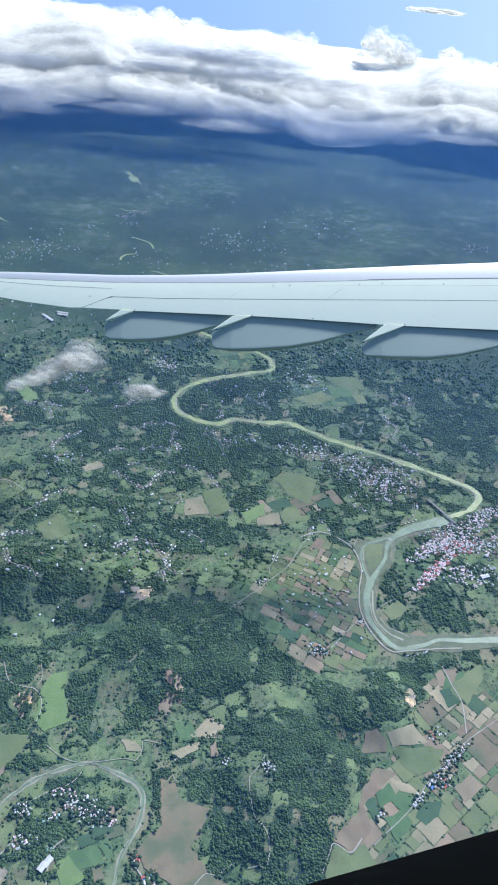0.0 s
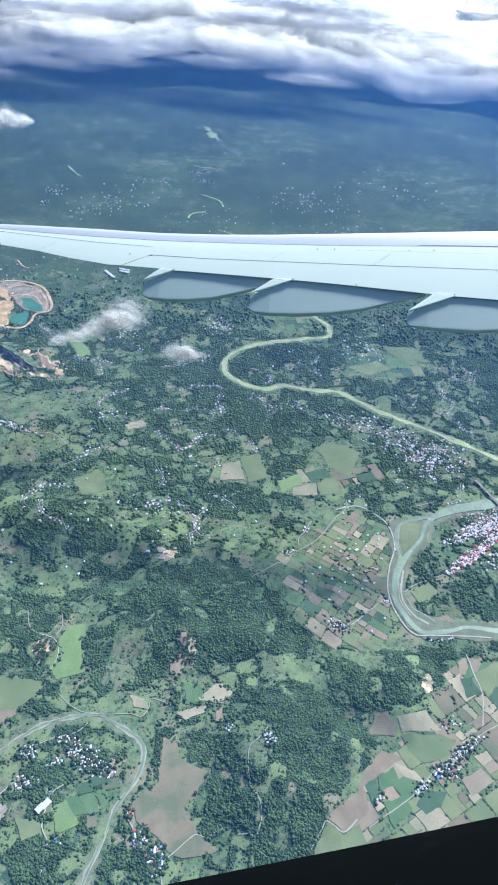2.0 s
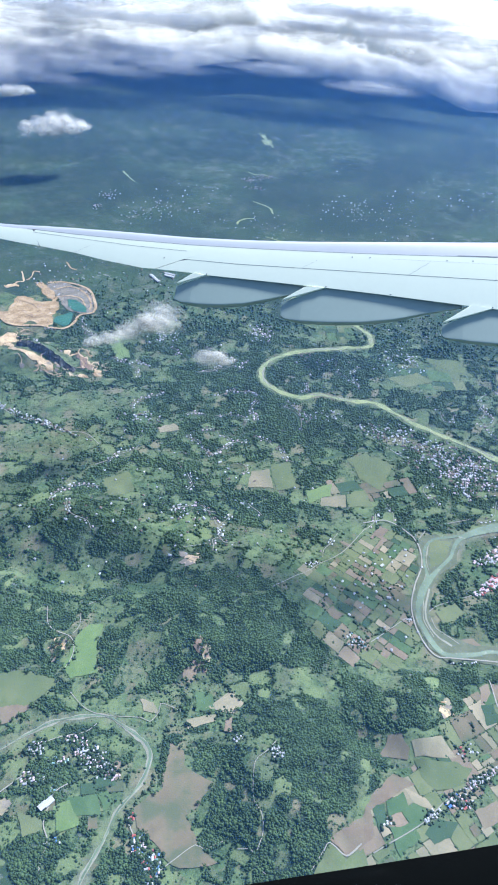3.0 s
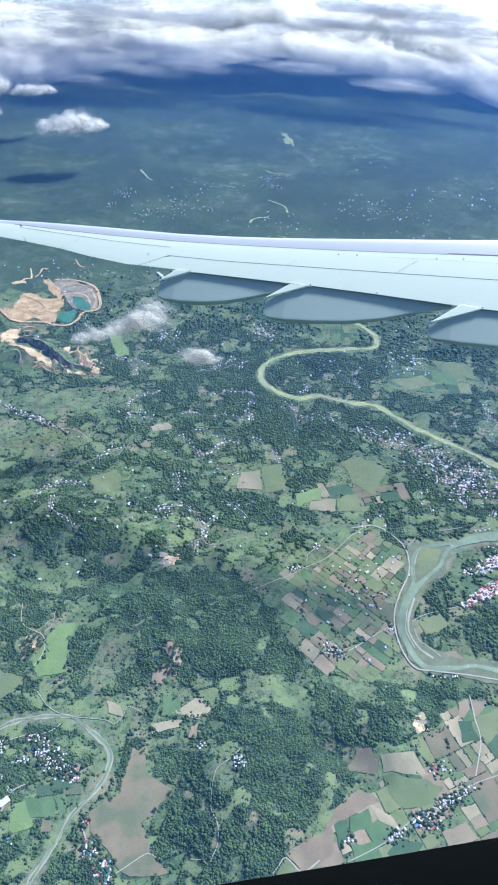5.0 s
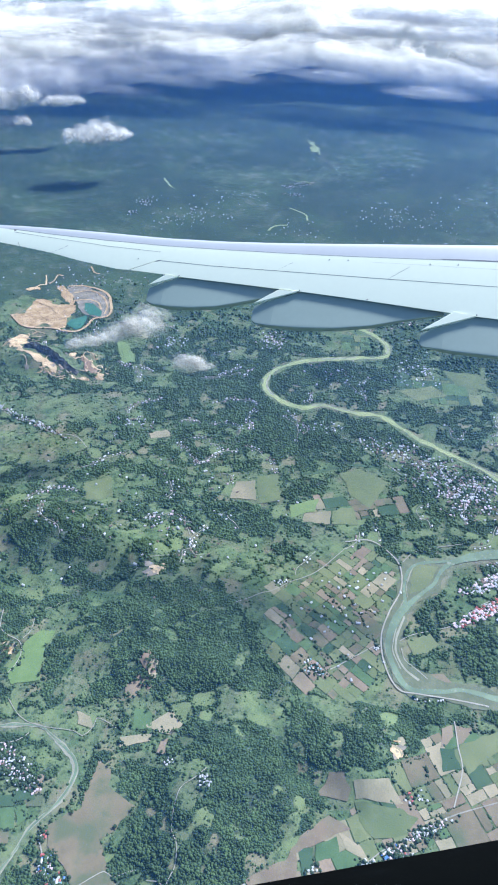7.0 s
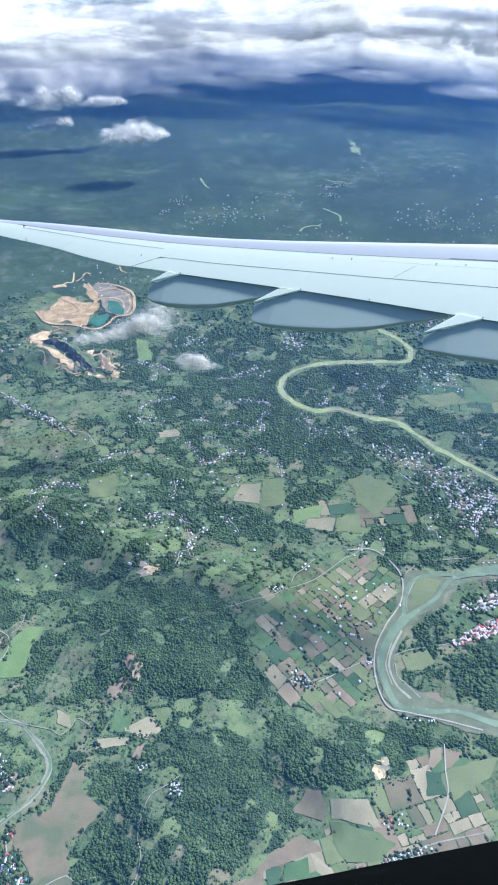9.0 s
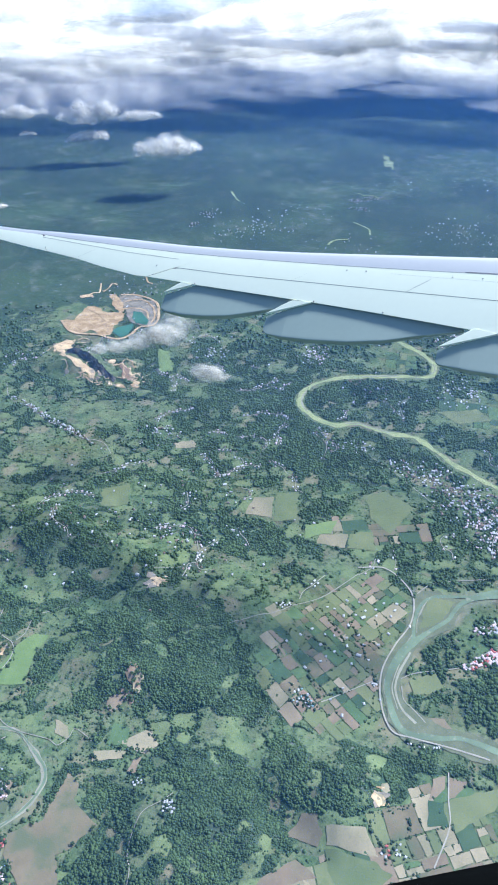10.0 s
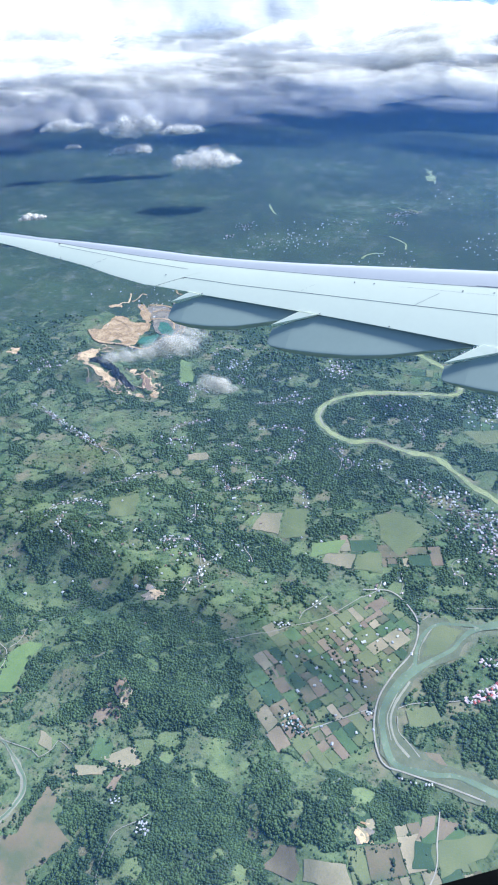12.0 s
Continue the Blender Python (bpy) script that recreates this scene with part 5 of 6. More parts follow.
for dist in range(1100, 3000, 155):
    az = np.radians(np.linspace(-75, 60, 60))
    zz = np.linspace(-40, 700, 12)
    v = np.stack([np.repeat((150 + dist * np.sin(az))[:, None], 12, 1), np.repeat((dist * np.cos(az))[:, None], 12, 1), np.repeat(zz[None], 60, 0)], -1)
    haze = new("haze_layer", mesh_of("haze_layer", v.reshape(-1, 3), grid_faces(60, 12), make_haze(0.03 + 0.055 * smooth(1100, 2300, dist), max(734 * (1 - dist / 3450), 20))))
    tagged(haze, "blue-tinted sheet painting haze over the far land", "haze", kind="structure")

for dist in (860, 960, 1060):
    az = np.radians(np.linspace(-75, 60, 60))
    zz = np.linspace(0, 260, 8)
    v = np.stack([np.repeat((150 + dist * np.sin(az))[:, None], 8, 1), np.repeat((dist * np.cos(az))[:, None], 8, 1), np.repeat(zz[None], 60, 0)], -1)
    tagged(new("haze_layer", mesh_of("haze_layer", v.reshape(-1, 3), grid_faces(60, 8), make_haze(0.055, 150))), "blue-tinted sheet painting haze over the plain", "haze", kind="structure")
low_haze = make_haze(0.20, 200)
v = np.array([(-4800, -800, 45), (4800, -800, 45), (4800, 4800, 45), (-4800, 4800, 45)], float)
tagged(new("haze_layer", mesh_of("haze_layer", v, [(0, 1, 2, 3)], low_haze)), "level blue-tinted sheet painting haze above the land", "haze", kind="structure")


# ---- the wing ----
WING = Matrix(((0.99805, -0.06237, 0, -24.5843), (0.05046, 0.80744, -0.58779, 837.857), (0.03666, 0.58664, 0.80902, 321.178), (0, 0, 0, 1)))
LE = np.array([(-640, 29.9), (-473.6, 35.9), (-399.2, 37.5), (-349.7, 37.1), (-309.5, 39.1), (-269.5, 40.1), (-190.5, 41.3), (-113.4, 41.5), (-39, 44.6), (32.7, 49.7), (102.1, 56), (169.1, 62.3), (233.9, 68.3), (285.4, 73.3), (440, 86.1)], float)
TE = np.array([(-640, 28.9), (-470, 24.3), (-393.6, 18.6), (-342.7, 12.8), (-301.3, 9.2), (-260.1, 5), (-218.9, -1.6), (-166.1, -7.4), (-149.3, -7.1), (-101.4, -7.8), (-84.6, -9), (-6, -9.8), (67.2, -10.7), (131.8, -12.4), (269.9, -17.6), (295.7, -17.9), (440, -19.3)], float)
SPAR_FRONT = np.array([(-640, 29.6), (-473.6, 33.4), (-340.2, 32.3), (-317.4, 32.3), (-266.9, 30.5), (-187.6, 29.4), (-110, 29.9), (-36.5, 32.3), (36.8, 35.4), (104.9, 38.8), (173.3, 42.9), (236.7, 47.2), (288, 50.3), (440, 58.1)], float)
SPAR_REAR = np.array([(-640, 29.3), (-345, 29.5), (-322, 28.5), (-245.4, 24.6), (-184.9, 21.6), (-112.4, 20.8)], float)
FLAP_LINE = np.array([(-113.7, 9.6), (-44.2, 9.6), (41.2, 12.2), (169.4, 15.9), (291.4, 20), (440, 24.2)], float)


def at(curve, s):
    return np.interp(s, curve[:, 0], curve[:, 1])


def camber(s, c):
    """Height of the upper and the lower skin over the chord plane."""
    le, te = at(LE, s), at(TE, s)
    chord = np.maximum(le - te, 1.0)
    x = np.clip((le - c) / chord, 0, 1)
    t = 0.4 * chord * (0.2969 * np.sqrt(x) - 0.126 * x - 0.3516 * x ** 2 + 0.2843 * x ** 3 - 0.1015 * x ** 4)
    return t, -0.75 * t


def skin_panel(s0, s1, lo, hi, gap=0.25, depth=0.9, nu=60, nv=9, shear=(0.0, 0.0)):
    """A curved plate of the upper skin between two span stations and two chord lines, with crisp edges."""
    u, f = np.linspace(0, 1, nu), np.linspace(0, 1, nv)
    top = []
    for fv in f:
        s = (s0 + gap + shear[0] * fv) * (1 - u) + (s1 - gap + shear[1] * fv) * u
        c = lo(s) + (hi(s) - lo(s)) * fv
        top.append(np.stack([s, c, camber(s, c)[0]], -1))
    top = np.stack(top, 1)
    nt = nu * nv
    verts, faces = [top.reshape(-1, 3)], [grid_faces(nu, nv)]
    n = nt
    for edge in (top[0], top[:, -1], top[-1][::-1], top[::-1, 0]):
        k = len(edge)
        verts += [edge, edge - (0, 0, depth)]
        a = np.arange(k - 1) + n
        faces.append(np.stack([a, a + 1, a + 1 + k, a + k], -1))
        n += 2 * k
    return np.concatenate(verts), np.concatenate(faces)


def build_wing():
    wing = new("aircraft_wing")
    wing.matrix_world = WING
    tagged(wing, "white airliner wing with grey flap fairings, banked over the land", "aircraft wing")
    # inner box: the whole aerofoil, a little under the skin plates
    s = np.linspace(-636, 438, 80)
    ring = []
    fr = np.concatenate([np.linspace(0, 1, 13), np.linspace(1, 0, 13)[1:-1]])
    for k, f in enumerate(fr):
        c = at(TE, s) + 0.6 + (at(LE, s) - at(TE, s) - 1.0) * f
        up, dn = camber(s, c)
        ring.append(np.stack([s, c, np.where(k <= 12, up - 0.55, dn)], -1))
    v = np.stack(ring, 1)
    n = v.shape[1]
    faces = []
    for i in range(len(s) - 1):
        for j in range(n):
            faces.append((i * n + j, i * n + (j + 1) % n, (i + 1) * n + (j + 1) % n, (i + 1) * n + j))
    part("wing_box", mesh_of("wing_box", v.reshape(-1, 3), faces, SEAM), wing, "dark grey structure showing in the seams")
    le, te = (lambda s: at(LE, s)), (lambda s: at(TE, s))
    f_sp, r_sp, fl = (lambda s: at(SPAR_FRONT, s)), (lambda s: at(SPAR_REAR, s)), (lambda s: at(FLAP_LINE, s))
    hinge = lambda s: te(s) + np.clip((s - -149.3) / 35.6, 0, 1) * (9.6 - te(-113.7))
    nose = lambda s: at(LE, s) - 0.02
    plates = [("leading_edge_slat", -632, 438, f_sp, nose, LEAD_METAL, (0, 0)), ("wing_tip", -634, -309, te, f_sp, WHITE_PAINT, (0, -14)),
              ("upper_skin", -322, -89.8, r_sp, f_sp, WHITE_PAINT, (4, 19.3)), ("upper_skin", -113.5, 438, fl, f_sp, WHITE_PAINT, (43.2, 0)),
              ("aileron", -308.4, -149.6, te, r_sp, WHITE_PAINT, (-14, 59.5)), ("flap", -149.0, 438, te, lambda s: np.where(s < -113.7, hinge(s), fl(s)) - 0.5, WHITE_PAINT, (0, 0))]
    for name, a, b, lo, hi, mat, shear in plates:
        part(name, mesh_of(name, *skin_panel(a, b, lo, hi, 0.3 if "skin" not in name else 0.0, shear=shear), mat), wing, "polished metal leading edge" if "slat" in name else "")
    q = np.linspace(0, 1, 60)
    joints = [(169.4 + 22.4 * q, 15.9 + 17.9 * q, 0.35, 0), (36.3 + 18.9 * q, 11.7 + 12.7 * q, 0.15, 0), (-258.8 + 22.7 * q, 5.9 + 13.2 * q, 0.2, 0), (-330 + 768 * q, f_sp(-330 + 768 * q), 0, 0.34), (-321 + 208 * q, r_sp(-321 + 208 * q), 0, 0.32),
              (-113.7 + 551.7 * q, fl(-113.7 + 551.7 * q) - 0.2, 0, 0.34), (-149.3 + 35.6 * q, -7.1 + 16.7 * q, 0.5, 0.15), (148 + 290 * q, 35 + 12 * q, 0, 0.1), (226 + 212 * q, f_sp(226 + 212 * q) + 1.0, 0, 0.5)]
    for sv, cv, ws, wc in joints:
        lo_, hi_ = (np.stack([sv + k * ws, cv + k * wc, camber(sv + k * ws, cv + k * wc)[0] + 0.15], -1) for k in (-0.6, 0.6))
        part("panel_joint", mesh_of("panel_joint", np.concatenate([lo_, hi_]), [(k, k + 60, k + 61, k + 1) for k in range(59)], SEAM), wing)
    # flap track fairings: pods that hang below the trailing edge
    fairing(wing, (-118.9, -23.1), (-98.8, -8.6), (-84.5, -9.7), [(-119.2, -42.8), (-111.1, -46.8), (-87.6, -48.5), (-60, -46.6), (-29.1, -41.3), (0.6, -31.7), (21.2, -24), (67.1, -10.4)])
    fairing(wing, (18.3, -31), (45.8, -11.7), (67.3, -11.1), [(18, -50.9), (22.3, -54.9), (41, -57), (75.3, -55.6), (117.3, -51), (157.8, -42.4), (196.3, -29.2), (238, -17)])
    fairing(wing, (216.4, -40.1), (248.6, -15.5), (271.8, -17.3), [(216.1, -54.6), (218.9, -58.6), (252.4, -61.1), (300.6, -60.9), (345, -54.9), (395, -41.9), (436, -26.9)])
    for s_pos, c_pos in ((98, 33), (120, 34.5), (214, 39.5), (245, 42), (330, 45), (-82, -7.8), (70, -9.5), (273, -15.8), (150, -11.5), (-140, 9)):
        bolt = disc(0.8, 0.25)
        ob = part("access_plug", mesh_of("access_plug", *bolt, SEAM), wing)
        ob.location = (s_pos, c_pos, float(camber(np.array([float(s_pos)]), np.array([float(c_pos)]))[0][0]) + 0.1)
    return wing


def fairing(wing, tip, apex, heel, keel):
    """A canoe-shaped pod: a blunt tail behind the trailing edge, a long keel that rises forward to the wing."""
    n, m = 60, 20
    keel = np.array(keel, float)
    u = np.linspace(0, 1, n) ** 1.3
    s = keel[0, 0] + (keel[-1, 0] - keel[0, 0]) * u
    te = at(TE, s)
    bottom = np.interp(s, keel[:, 0], keel[:, 1])
    k = np.array([0.25, 0.5, 0.25])
    bottom[1:-1] = np.convolve(bottom, k, "same")[1:-1]
    top = np.interp(s, (tip[0], heel[0], heel[0] + 12, keel[-1, 0]), (tip[1] - 1.5, heel[1] + 0.5, heel[1] + 4, at(TE, keel[-1, 0]) + 4))
    deep = top - bottom
    half = 5 * np.clip(0.45 + 5 * u, 0, 1) * np.sqrt(np.clip(deep / deep.max(), 0.04, 1))
    a = np.linspace(0, 2 * np.pi, m, endpoint=False)
    ca, sa = np.cos(a), np.sin(a)
    qa, qb = np.sign(ca) * np.abs(ca) ** 0.12, np.sign(sa) * np.abs(sa) ** 0.12
    mid, hh = (top + bottom) / 2, deep / 2
    y = mid[:, None] + hh[:, None] * qa[None]
    z = -8 + half[:, None] * qb[None]
    v = np.stack([np.repeat(s[:, None], m, 1), y, z], -1)
    v = np.concatenate([v.reshape(-1, 3), v[0].mean(0)[None], v[-1].mean(0)[None]])
    tri = [(j, (j + 1) % m, n * m) for j in range(m)]
    faces = [(i * m + j, (i + 1) * m + j, (i + 1) * m + (j + 1) % m, i * m + (j + 1) % m) for i in range(n - 1) for j in range(m)]
    faces += tri + [((n - 1) * m + (j + 1) % m, (n - 1) * m + j, n * m + 1) for j in range(m)]
    me = simple_mesh("flap_fairing", [tuple(map(float, p)) for p in v], faces, FAIRING_SHADE)
    pod = part("flap_fairing", me, wing, "canoe-shaped fairing under the trailing edge, its shade coloured in as grey")
    # facet on top of the tail, behind the trailing edge; white paints it sunlit
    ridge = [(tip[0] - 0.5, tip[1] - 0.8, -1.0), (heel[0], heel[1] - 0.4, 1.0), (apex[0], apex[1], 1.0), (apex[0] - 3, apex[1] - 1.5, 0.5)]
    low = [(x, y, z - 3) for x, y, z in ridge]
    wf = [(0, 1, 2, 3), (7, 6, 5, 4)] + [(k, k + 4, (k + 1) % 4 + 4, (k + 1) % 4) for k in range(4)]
    part("fairing_top", simple_mesh("fairing_top", [tuple(map(float, p)) for p in ridge + low], wf, WHITE_PAINT), pod, "top facet of the fairing, coloured white as if sunlit")


def disc(r, h, n=12):
    """A low round plug."""
    a = np.linspace(0, 2 * np.pi, n, endpoint=False)
    v = np.concatenate([np.stack([r * np.cos(a), r * np.sin(a), np.zeros(n)], -1), np.stack([0.8 * r * np.cos(a), 0.8 * r * np.sin(a), np.full(n, h)], -1),
                        np.stack([0.3 * r * np.cos(a), 0.3 * r * np.sin(a), np.full(n, h)], -1)])
    f = [(k * n + i, k * n + (i + 1) % n, (k + 1) * n + (i + 1) % n, (k + 1) * n + i) for k in range(2) for i in range(n)]
    return v, f


build_wing()


# ---- the dark window surround that runs along the flight ----
def flight(t):
    u = t / 12
    k = ((0.9579, 0.2518, 0.1015), (0.1036, 0.4761, -0.0606), (-0.2169, -0.2022, 0.0605))
    return BASE @ Vector([METRES * sum(k[j][i] * u ** (j + 1) for j in range(3)) for i in range(3)])


def build_surround(side=-7.3, drop=-20.8):
    rings = []
    tt = np.arange(-1.0, 18.0, 0.25)
    for t in tt:
        tc = min(t, 12.0)
        c = flight(tc)
        d = (flight(tc + 0.01) - flight(tc - 0.01)) / 0.02
        c = c + d * (t - tc)
        d.normalize()
        r = d.cross(Vector((0, 0, 1))).normalized()
        u = r.cross(d)
        sway = float(np.interp(t, (0, 0.4, 2.8, 5.8, 7.3, 9.8, 12.3), (0.7, 0.7, -0.6, 0.35, 1.1, 1.35, 1.2)))
        ring = []
        for a in np.linspace(0, 2 * np.pi, 16, endpoint=False):
            y, z = np.sign(np.cos(a)) * abs(np.cos(a)) ** 0.7, np.sign(np.sin(a)) * abs(np.sin(a)) ** 0.7
            ring.append(c + r * (side + 6.0 + 6.0 * y) + u * (drop + sway - 3.0 + 3.0 * z))
        rings.append([tuple(p) for p in ring])
    v = np.array(rings)
    n = v.shape[1]
    f = [(i * n + j, (i + 1) * n + j, (i + 1) * n + (j + 1) % n, i * n + (j + 1) % n) for i in range(len(v) - 1) for j in range(n)]
    ob = new("window_surround", mesh_of("window_surround", v.reshape(-1, 3), f, RUBBER))
    tagged(ob, "dark rounded lower window surround of the cabin", "window surround", kind="structure")


build_surround()


# ---- clouds ----
def puff(v, centre, size, seed, rough=0.35):
    """One displaced ball of cloud, flatter below."""
    out = v.copy()
    d = np.zeros(len(v))
    for o, (s, a) in enumerate(((1.6, 1.0), (3.5, 0.5), (8.0, 0.25))):
        d += a * np.array([noise.noise(Vector((p * s + seed * 7.13 + o * 3.1).tolist())) for p in v])
    out = out * (1 + rough * d)[:, None]
    out[:, 2] = np.where(out[:, 2] < 0, out[:, 2] * 0.55, out[:, 2])
    return out * np.asarray(size) + np.asarray(centre)


VAPOUR = {}


def veil(name, blobs, label, layers=7, density=0.16, seed=0, white=1.0):
    """A thin cloud: nested torn shells round each blob (centre, size), thinnest outside."""
    vs, fs, body, n = [], [], [], 0
    big = blobs[0][1][0] > 30 and density > 0.25
    v, f = ICO[2] if len(blobs) > 6 else ICO[3]
    for b, (centre, size) in enumerate(blobs):
        for k in range(layers):
            q = (k + 1) / layers
            p = puff(v, (0, 0, 0), (1, 1, 1), seed + 5 * b + 0.13 * k, 0.75) * (0.25 + 0.75 * q)
            vs.append(p * np.asarray(size) + np.asarray(centre))
            fs.append(f + n)
            body.append(np.full(len(v), 1.0 - 0.8 * q))
            n += len(v)
    key = (density, big, white)
    if key not in VAPOUR:
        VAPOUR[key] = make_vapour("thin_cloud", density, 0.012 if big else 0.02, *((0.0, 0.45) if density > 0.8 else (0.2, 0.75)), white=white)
    ob = new(name, mesh_of(name, np.concatenate(vs), np.concatenate(fs), VAPOUR[key], attrs={"body": np.concatenate(body)}))
    return tagged(ob, label, "cloud", group="cumulus clouds" if name == "cumulus" else "thin clouds")


rng = random.Random(5)


def tower(az, dist, z0, z1, width, seed, flat=0.9):
    """A heap of cloud: a broad body with ever smaller heads on it."""
    a = radians(az)
    cx, cy = 150 + dist * math.sin(a), dist * math.cos(a)
    rise = (z1 - z0) / 2
    puffs = [((cx, cy, (z0 + z1) / 2), (width, width * 0.6, rise))]
    for _ in range(20):
        u, w = rng.uniform(0, 2 * math.pi), rng.uniform(-0.35, 1.0)
        k = math.sqrt(max(0.0, 1 - w * w))
        s = rng.choice((0.2, 0.28, 0.38, 0.5)) * rng.uniform(0.8, 1.25)
        wide = max(rise, width * 0.45)
        puffs.append(((cx + width * 0.98 * k * math.cos(u), cy + width * 0.6 * k * math.sin(u), (z0 + z1) / 2 + rise * 0.95 * w), (s * width, s * width, s * width * flat)))
    return puffs


def billow(x, y, size, seed, octaves=6):
    """Heaped, rounded relief, as cloud tops have."""
    total, amp, norm = 0.0, 1.0, 0.0
    for o in range(octaves):
        w = (fbm(x, y, size / 2 ** o * 1.4, seed + 50 + o, 2) - 0.5) * size / 2 ** o * 0.8
        k = 1 - np.abs(2 * value_noise((x + w) / size * 2 ** o + 3.7 * o, (y - w) / size * 2 ** o, seed + o) - 1)
        total = total + amp * (1 - (1 - k) ** 2)
        norm += amp
        amp *= 0.46
    return total / norm


def deck(name, r0, r1, base, share, amp, label, seed, mat, az0=-68, az1=50, na=620, nr=150, size=330):
    """A layer of cloud: one heaped sheet that climbs towards the back, torn along its front."""
    az = np.linspace(az0, az1, na)
    rr = r0 + (r1 - r0) * np.linspace(0, 1, nr) ** 1.3
    A, R = np.meshgrid(np.radians(az), rr, indexing="ij")
    x, y = 150 + R * np.sin(A), R * np.cos(A)
    top = np.interp(az, (-70, -40, -24, -18, -14, -8, 0, 10, 20, 50), (740, 760, 640, 340, 160, 165, 130, 125, 130, 130))
    kernel = np.hanning(na // 10)
    top = np.convolve(np.pad(top, na // 20 + 1, mode="edge"), kernel / kernel.sum(), "same")[na // 20 + 1:][:na, None] * share
    edge = (fbm(x, y, 420, seed + 9, 3) - 0.5) * 500
    f = np.clip((R + 0.6 * edge - r0) / (r1 - r0) * 1.15, 0, 1)
    b = billow(A * 3600, R, size, seed)
    calm = 0.35 + 0.9 * smooth(0.35, 0.65, fbm(A * 3600, R, 520, seed + 40, 2))
    b = 0.45 + (b - 0.45) * calm
    z = base + f * (top - base) * (0.72 + 0.4 * fbm(x, y, 600, seed + 4, 2)) + (b - 0.45) * amp * (0.35 + 0.65 * f)
    body = smooth(r0 + 20, r0 + 330, R + edge * 0.9 + (b - 0.5) * 260)
    body = np.minimum(body, smooth(0, 0.04, (az[:, None] - az0) / (az1 - az0)))
    ob = new(name, mesh_of(name, np.stack([x, y, z], -1).reshape(-1, 3), grid_faces(na, nr), mat, attrs={"body": body.ravel()}))
    return tagged(ob, label, "cloud")


def wisp(points, size, label, density, seed):
    """A soft, torn little cloud: many small veils strung along a line."""
    r = random.Random(seed)
    line = np.array(points, float)
    blobs = []
    for k in range(12):
        q = (k + r.random()) / 12 * (len(line) - 1)
        i = min(int(q), len(line) - 2)
        c = line[i] + (line[i + 1] - line[i]) * (q - i)
        w = size * (0.4 + 0.5 * q / (len(line) - 1)) * r.uniform(0.7, 1.2)
        blobs.append(((c[0] + r.gauss(0, 0.18 * w), c[1] + r.gauss(0, 0.2 * w), c[2] + r.gauss(0, 0.2 * w)), (w, 0.6 * w, 0.6 * w)))
    return veil("thin_cloud", blobs, label, 5, density, seed, 0.85)


wisp([(-274, 820, 180), (-246, 848, 184), (-214, 880, 192), (-189, 904, 198)], 31, "small torn wisp of white cloud over the woods", 0.50, 3)
wisp([(-68, 824, 188), (-88, 828, 188), (-108, 830, 186)], 24, "small faint puff of white cloud over the woods", 0.30, 9)


CREST = [(-64, 700), (-35, 620), (-27, 460), (-22, 330), (-18, 275), (-14.6, 232), (-11, 262), (-7.6, 330), (-5.2, 245), (-2, 250), (2.7, 222), (5.8, 250), (7.6, 335), (9.4, 262), (13, 255), (17, 270), (32, 270)]
deck("cloud_bank", 3700, 4880, 130, 1.12, 70, "towering white cloud bank along the horizon", 11, CLOUD_SHEET, az0=-64, az1=34, na=520, nr=110, size=330)
FOOT = [(-64, 30), (-39, 20), (-29, -5), (-27, 20), (-24.6, 40), (-21, 58), (-17, 70), (-14.5, 95), (-12, 108), (-9.9, 72), (-6.7, 66), (-2.7, 52), (1, 42), (4, 10), (6.7, 16), (11, 50), (12.5, 85), (17, 105), (34, 105)]


def bank_foot(az):
    return float(np.interp(az, *zip(*FOOT)))


def bank(radius, lift, tall, reach, amp, size, label, seed, mat, na=380, nv=44, shells=6):
    """A rolling front of cloud round the horizon: a torn foot, a rounded brow and a top that runs back, in ever thinner shells."""
    az = np.linspace(-64, 34, na)
    foot = np.interp(az, *zip(*FOOT)) + lift * (1 - 0.8 * smooth(0, 9, az))
    A, V = np.meshgrid(np.radians(az), np.linspace(0, 1, nv), indexing="ij")
    phi = -0.9 + V * (math.pi / 2 + 0.9)
    along = A * radius
    h = tall * (0.55 + 0.9 * fbm(along, 0 * along, 420, seed + 2, 3))
    r0 = radius - 0.9 * h * np.cos(phi) + reach * V ** 3
    z0 = foot[:, None] + 0.35 * h + np.where(phi < 0, 0.45, 1.0) * h * np.sin(phi)
    up = np.concatenate([np.zeros((na, 1)), np.cumsum(np.hypot(np.diff(r0, axis=1), np.diff(z0, axis=1)), 1)], 1)
    drift = 160 * (fbm(along, 0 * along, 500, seed + 6, 2) - 0.5)
    torn = 0.9 * smooth(0.0, 0.6, V + 0.7 * (fbm(along, 1.6 * up, 170, seed + 8, 4) - 0.45))
    verts, faces, body = [], [], []
    for k in range(shells):
        q = k / (shells - 1)
        push = amp * (billow(along + 9 * k, up, size, seed, 3) - 0.45) + 0.5 * amp * (q - 0.4) * (0.4 + 1.2 * fbm(along, up, 90, seed + 20, 3))
        r = r0 + drift - push * np.cos(phi)
        z = z0 + push * np.clip(np.sin(phi) + 0.3, 0.1, 1)
        verts.append(np.stack([150 + r * np.sin(A), r * np.cos(A), z], -1).reshape(-1, 3))
        faces.append(grid_faces(na, nv) + k * na * nv)
        body.append((torn * (1 - 0.55 * q) - 0.10 * q).ravel())
    ob = new("cloud_bank", mesh_of("cloud_bank", np.concatenate(verts), np.concatenate(faces), mat, attrs={"body": np.concatenate(body)}))
    return tagged(ob, label, "cloud")


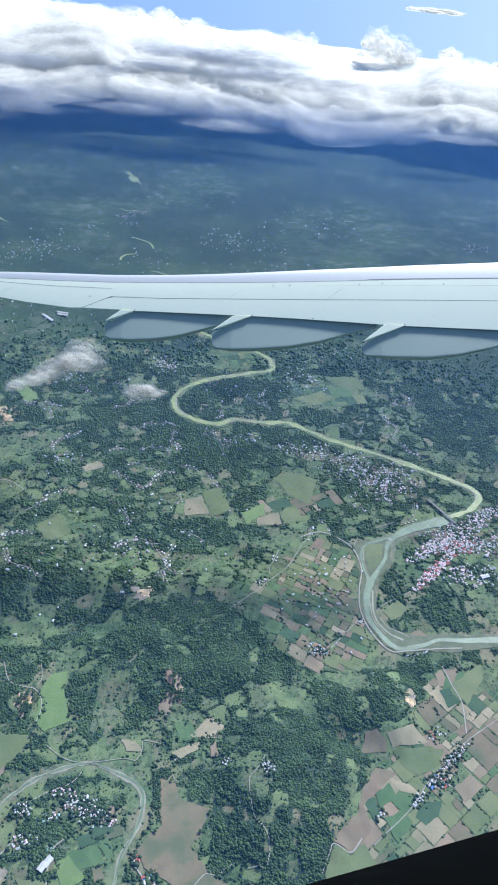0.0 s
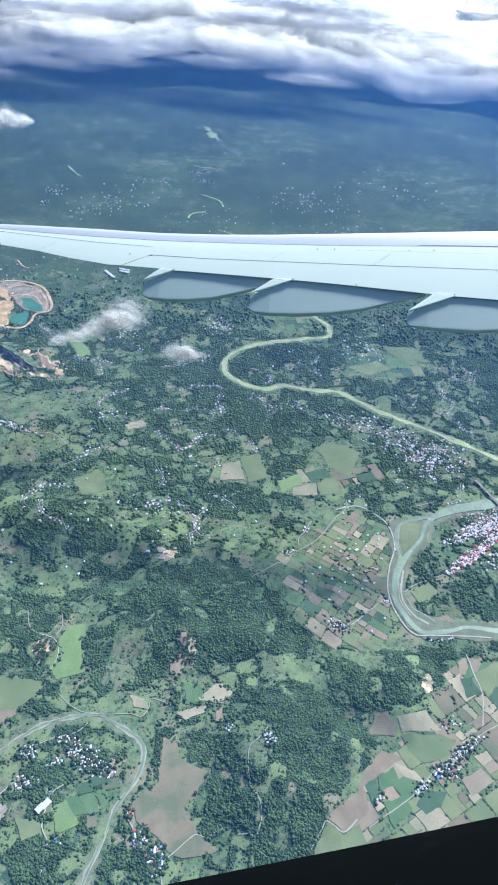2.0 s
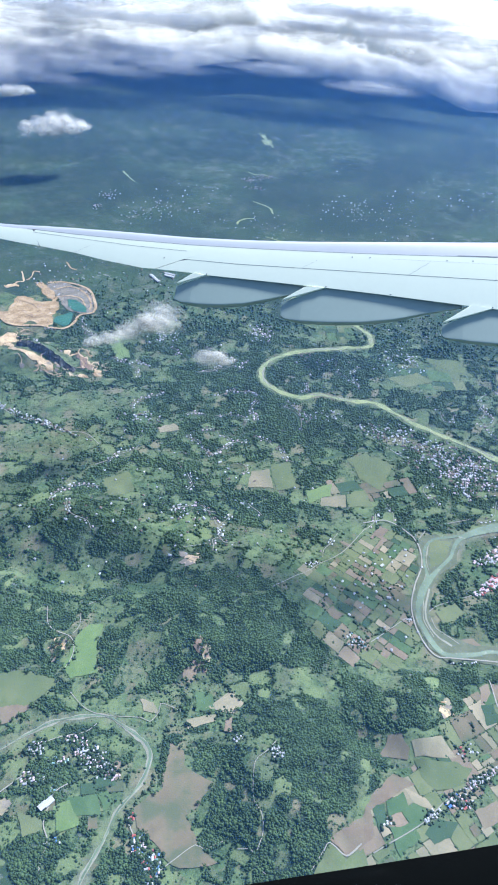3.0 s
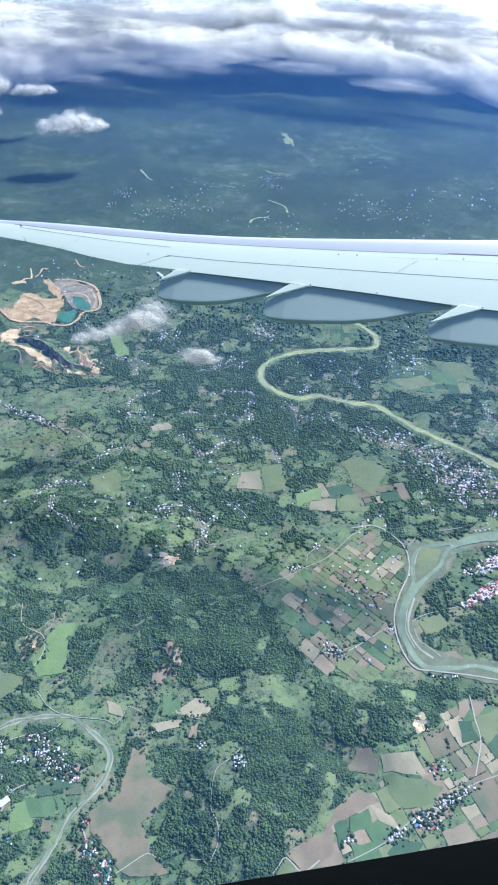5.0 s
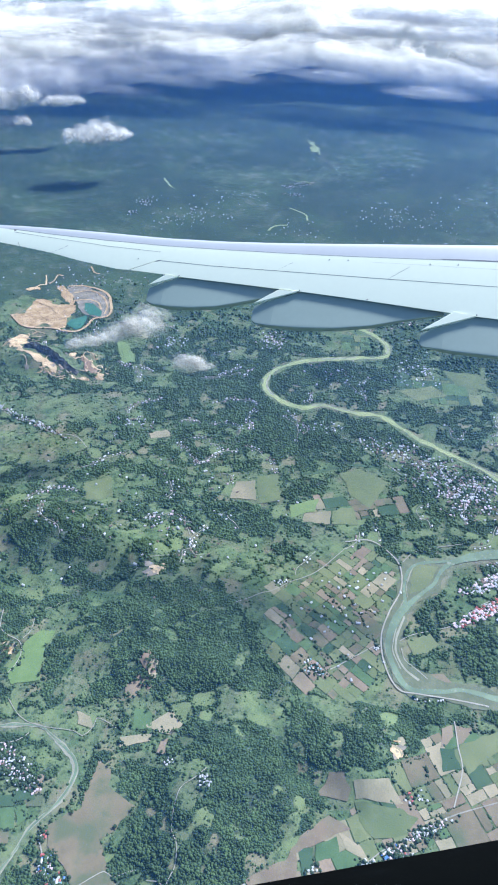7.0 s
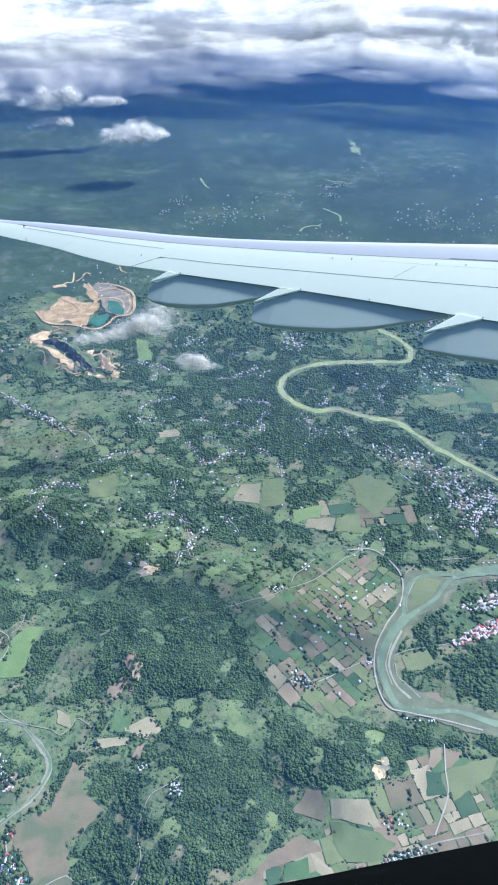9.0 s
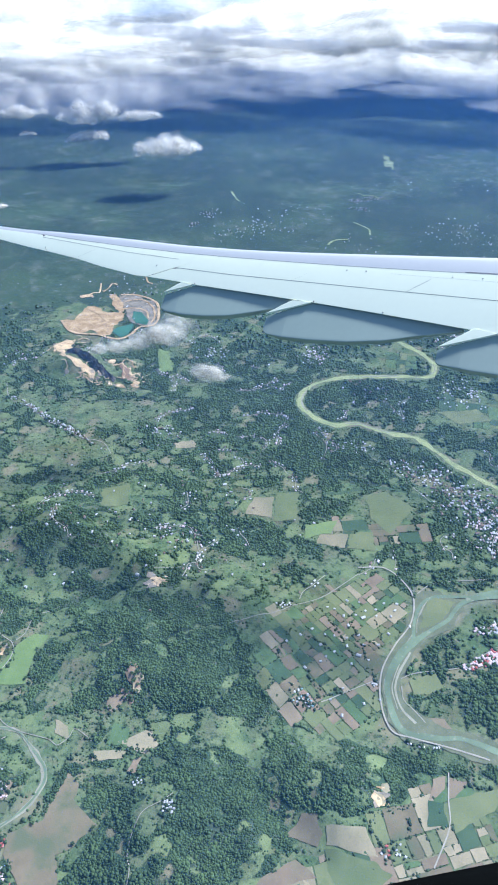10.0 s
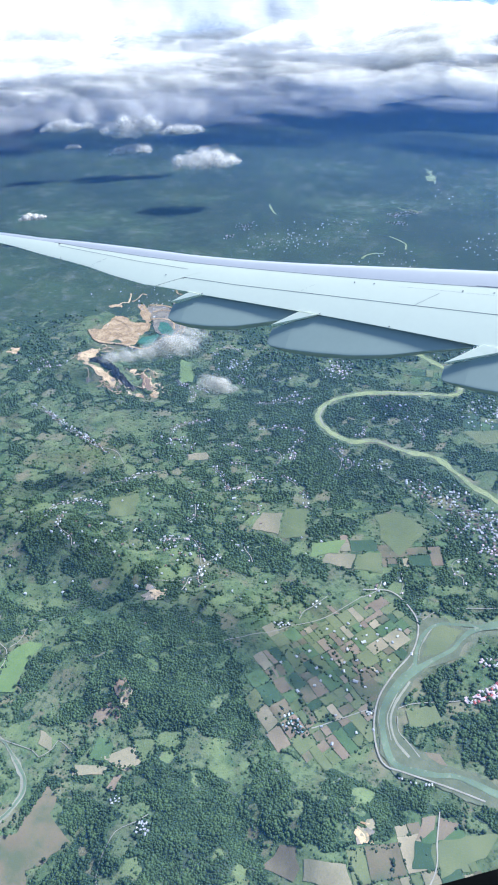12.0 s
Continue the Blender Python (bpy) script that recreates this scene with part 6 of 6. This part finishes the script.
bank(3060, 0, 36, 300, 60, 190, "low ragged front of grey-white cloud", 61, GREY_CLOUD)
bank(3330, 45, 48, 420, 75, 260, "rolling grey and white cloud layer", 71, GREY_CLOUD)
bank(3600, 85, 56, 600, 70, 330, "heaped bright cloud layer before the bank", 81, CLOUD_SHEET)


def heap(az, d, top, w, seed):
    """One cumulus head that grows out of the layer."""
    return veil("cumulus", tower(az, d, top - 1.3 * w, top, w, seed), "heaped bright white cumulus head on the cloud layer", 3, 0.7, seed)


def crest_at(az):
    return float(np.interp(az, *zip(*CREST)))


for k in range(26):
    az = -22 + 42 * (k + rng.uniform(-0.4, 0.4)) / 26
    heap(az, rng.uniform(4150, 4500), crest_at(az) + rng.uniform(-70, 5), rng.uniform(45, 120), 400 + k)


def fair_cloud(az, d, z, w, seed, label, tall=0.42, count=26, layers=5, density=0.9):
    """A flat-based heap of cloud: rows of rounded heads, largest in the middle, in thin shells."""
    r = random.Random(seed)
    a = radians(az)
    c, side = Vector((150 + d * math.sin(a), d * math.cos(a), z)), Vector((math.cos(a), -math.sin(a), 0))
    heads = []
    for k in range(count):
        u = r.uniform(-1, 1)
        size = w * (0.16 + 0.24 * (1 - u * u) * r.uniform(0.5, 1.0))
        lift = w * tall * math.sqrt(1 - u * u) * r.uniform(0.0, 0.75)
        heads.append((tuple(c + side * (w * u) + Vector((0, r.uniform(-0.25, 0.25) * w, lift))), (size, size, size * 0.85)))
    return veil("cumulus", heads, label, layers, density, seed)


for k, (az, d, z, w, tall) in enumerate(((-33.3, 2450, 126, 92, 0.62), (-38.0, 2450, 150, 70, 0.25), (-29.6, 2450, 122, 62, 0.3), (-33.4, 2420, 76, 62, 0.25), (-37.8, 2450, 92, 24, 0.6), (-27.2, 2121, 112, 88, 0.3))):
    fair_cloud(az, d, z, w, 500 + 7 * k, "bright white cumulus cloud with a flat grey base", tall, layers=4, density=0.7)
fair_cloud(-40, 1900, 60, 30, 575, "small pale cumulus cloud over the far woods", 0.4)
fair_cloud(-1.0, 1268, 165, 26, 580, "small white cumulus cloud that shades the river bend", 0.3)
fair_cloud(-5.4, 2860, 232, 62, 591, "heaped white cumulus head rising from the layer", 1.3, 22, 3, 0.36)
fair_cloud(-3.4, 2850, 208, 74, 597, "heaped white cumulus shoulder above the layer", 0.45, 18, 3, 0.36)
fair_cloud(-1.6, 2860, 210, 34, 599, "trailing low white cumulus head above the layer", 0.5, 14, 3, 0.36)
veil("cumulus", tower(11.5, 4500, 412, 422, 115, 81, 0.2), "flat sliver of white cloud in the blue", 4, 1.0, 82)
for k in range(16):
    az = rng.uniform(-60, 30)
    a, d = radians(az), rng.uniform(2900, 3000)
    veil("stratus_veil", [((150 + d * math.sin(a), d * math.cos(a), bank_foot(az) + rng.uniform(-10, 40)), (rng.uniform(90, 220), 60, rng.uniform(10, 24)))],
         "thin grey-white veil of cloud", layers=5, density=0.35, seed=100 + k * 3)
# Grey streaks: the 0.55 tone paints shaded bands of cloud.
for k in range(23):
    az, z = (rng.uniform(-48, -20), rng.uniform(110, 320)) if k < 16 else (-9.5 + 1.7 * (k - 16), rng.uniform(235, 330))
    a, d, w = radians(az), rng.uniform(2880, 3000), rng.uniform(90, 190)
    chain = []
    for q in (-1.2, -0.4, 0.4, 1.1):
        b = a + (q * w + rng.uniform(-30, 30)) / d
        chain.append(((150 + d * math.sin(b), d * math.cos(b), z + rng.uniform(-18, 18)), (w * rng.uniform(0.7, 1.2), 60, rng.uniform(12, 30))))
    veil("stratus_veil", chain, "streak of cloud with grey shade in its colour", layers=4, density=0.22, seed=600 + k * 3, white=0.55)
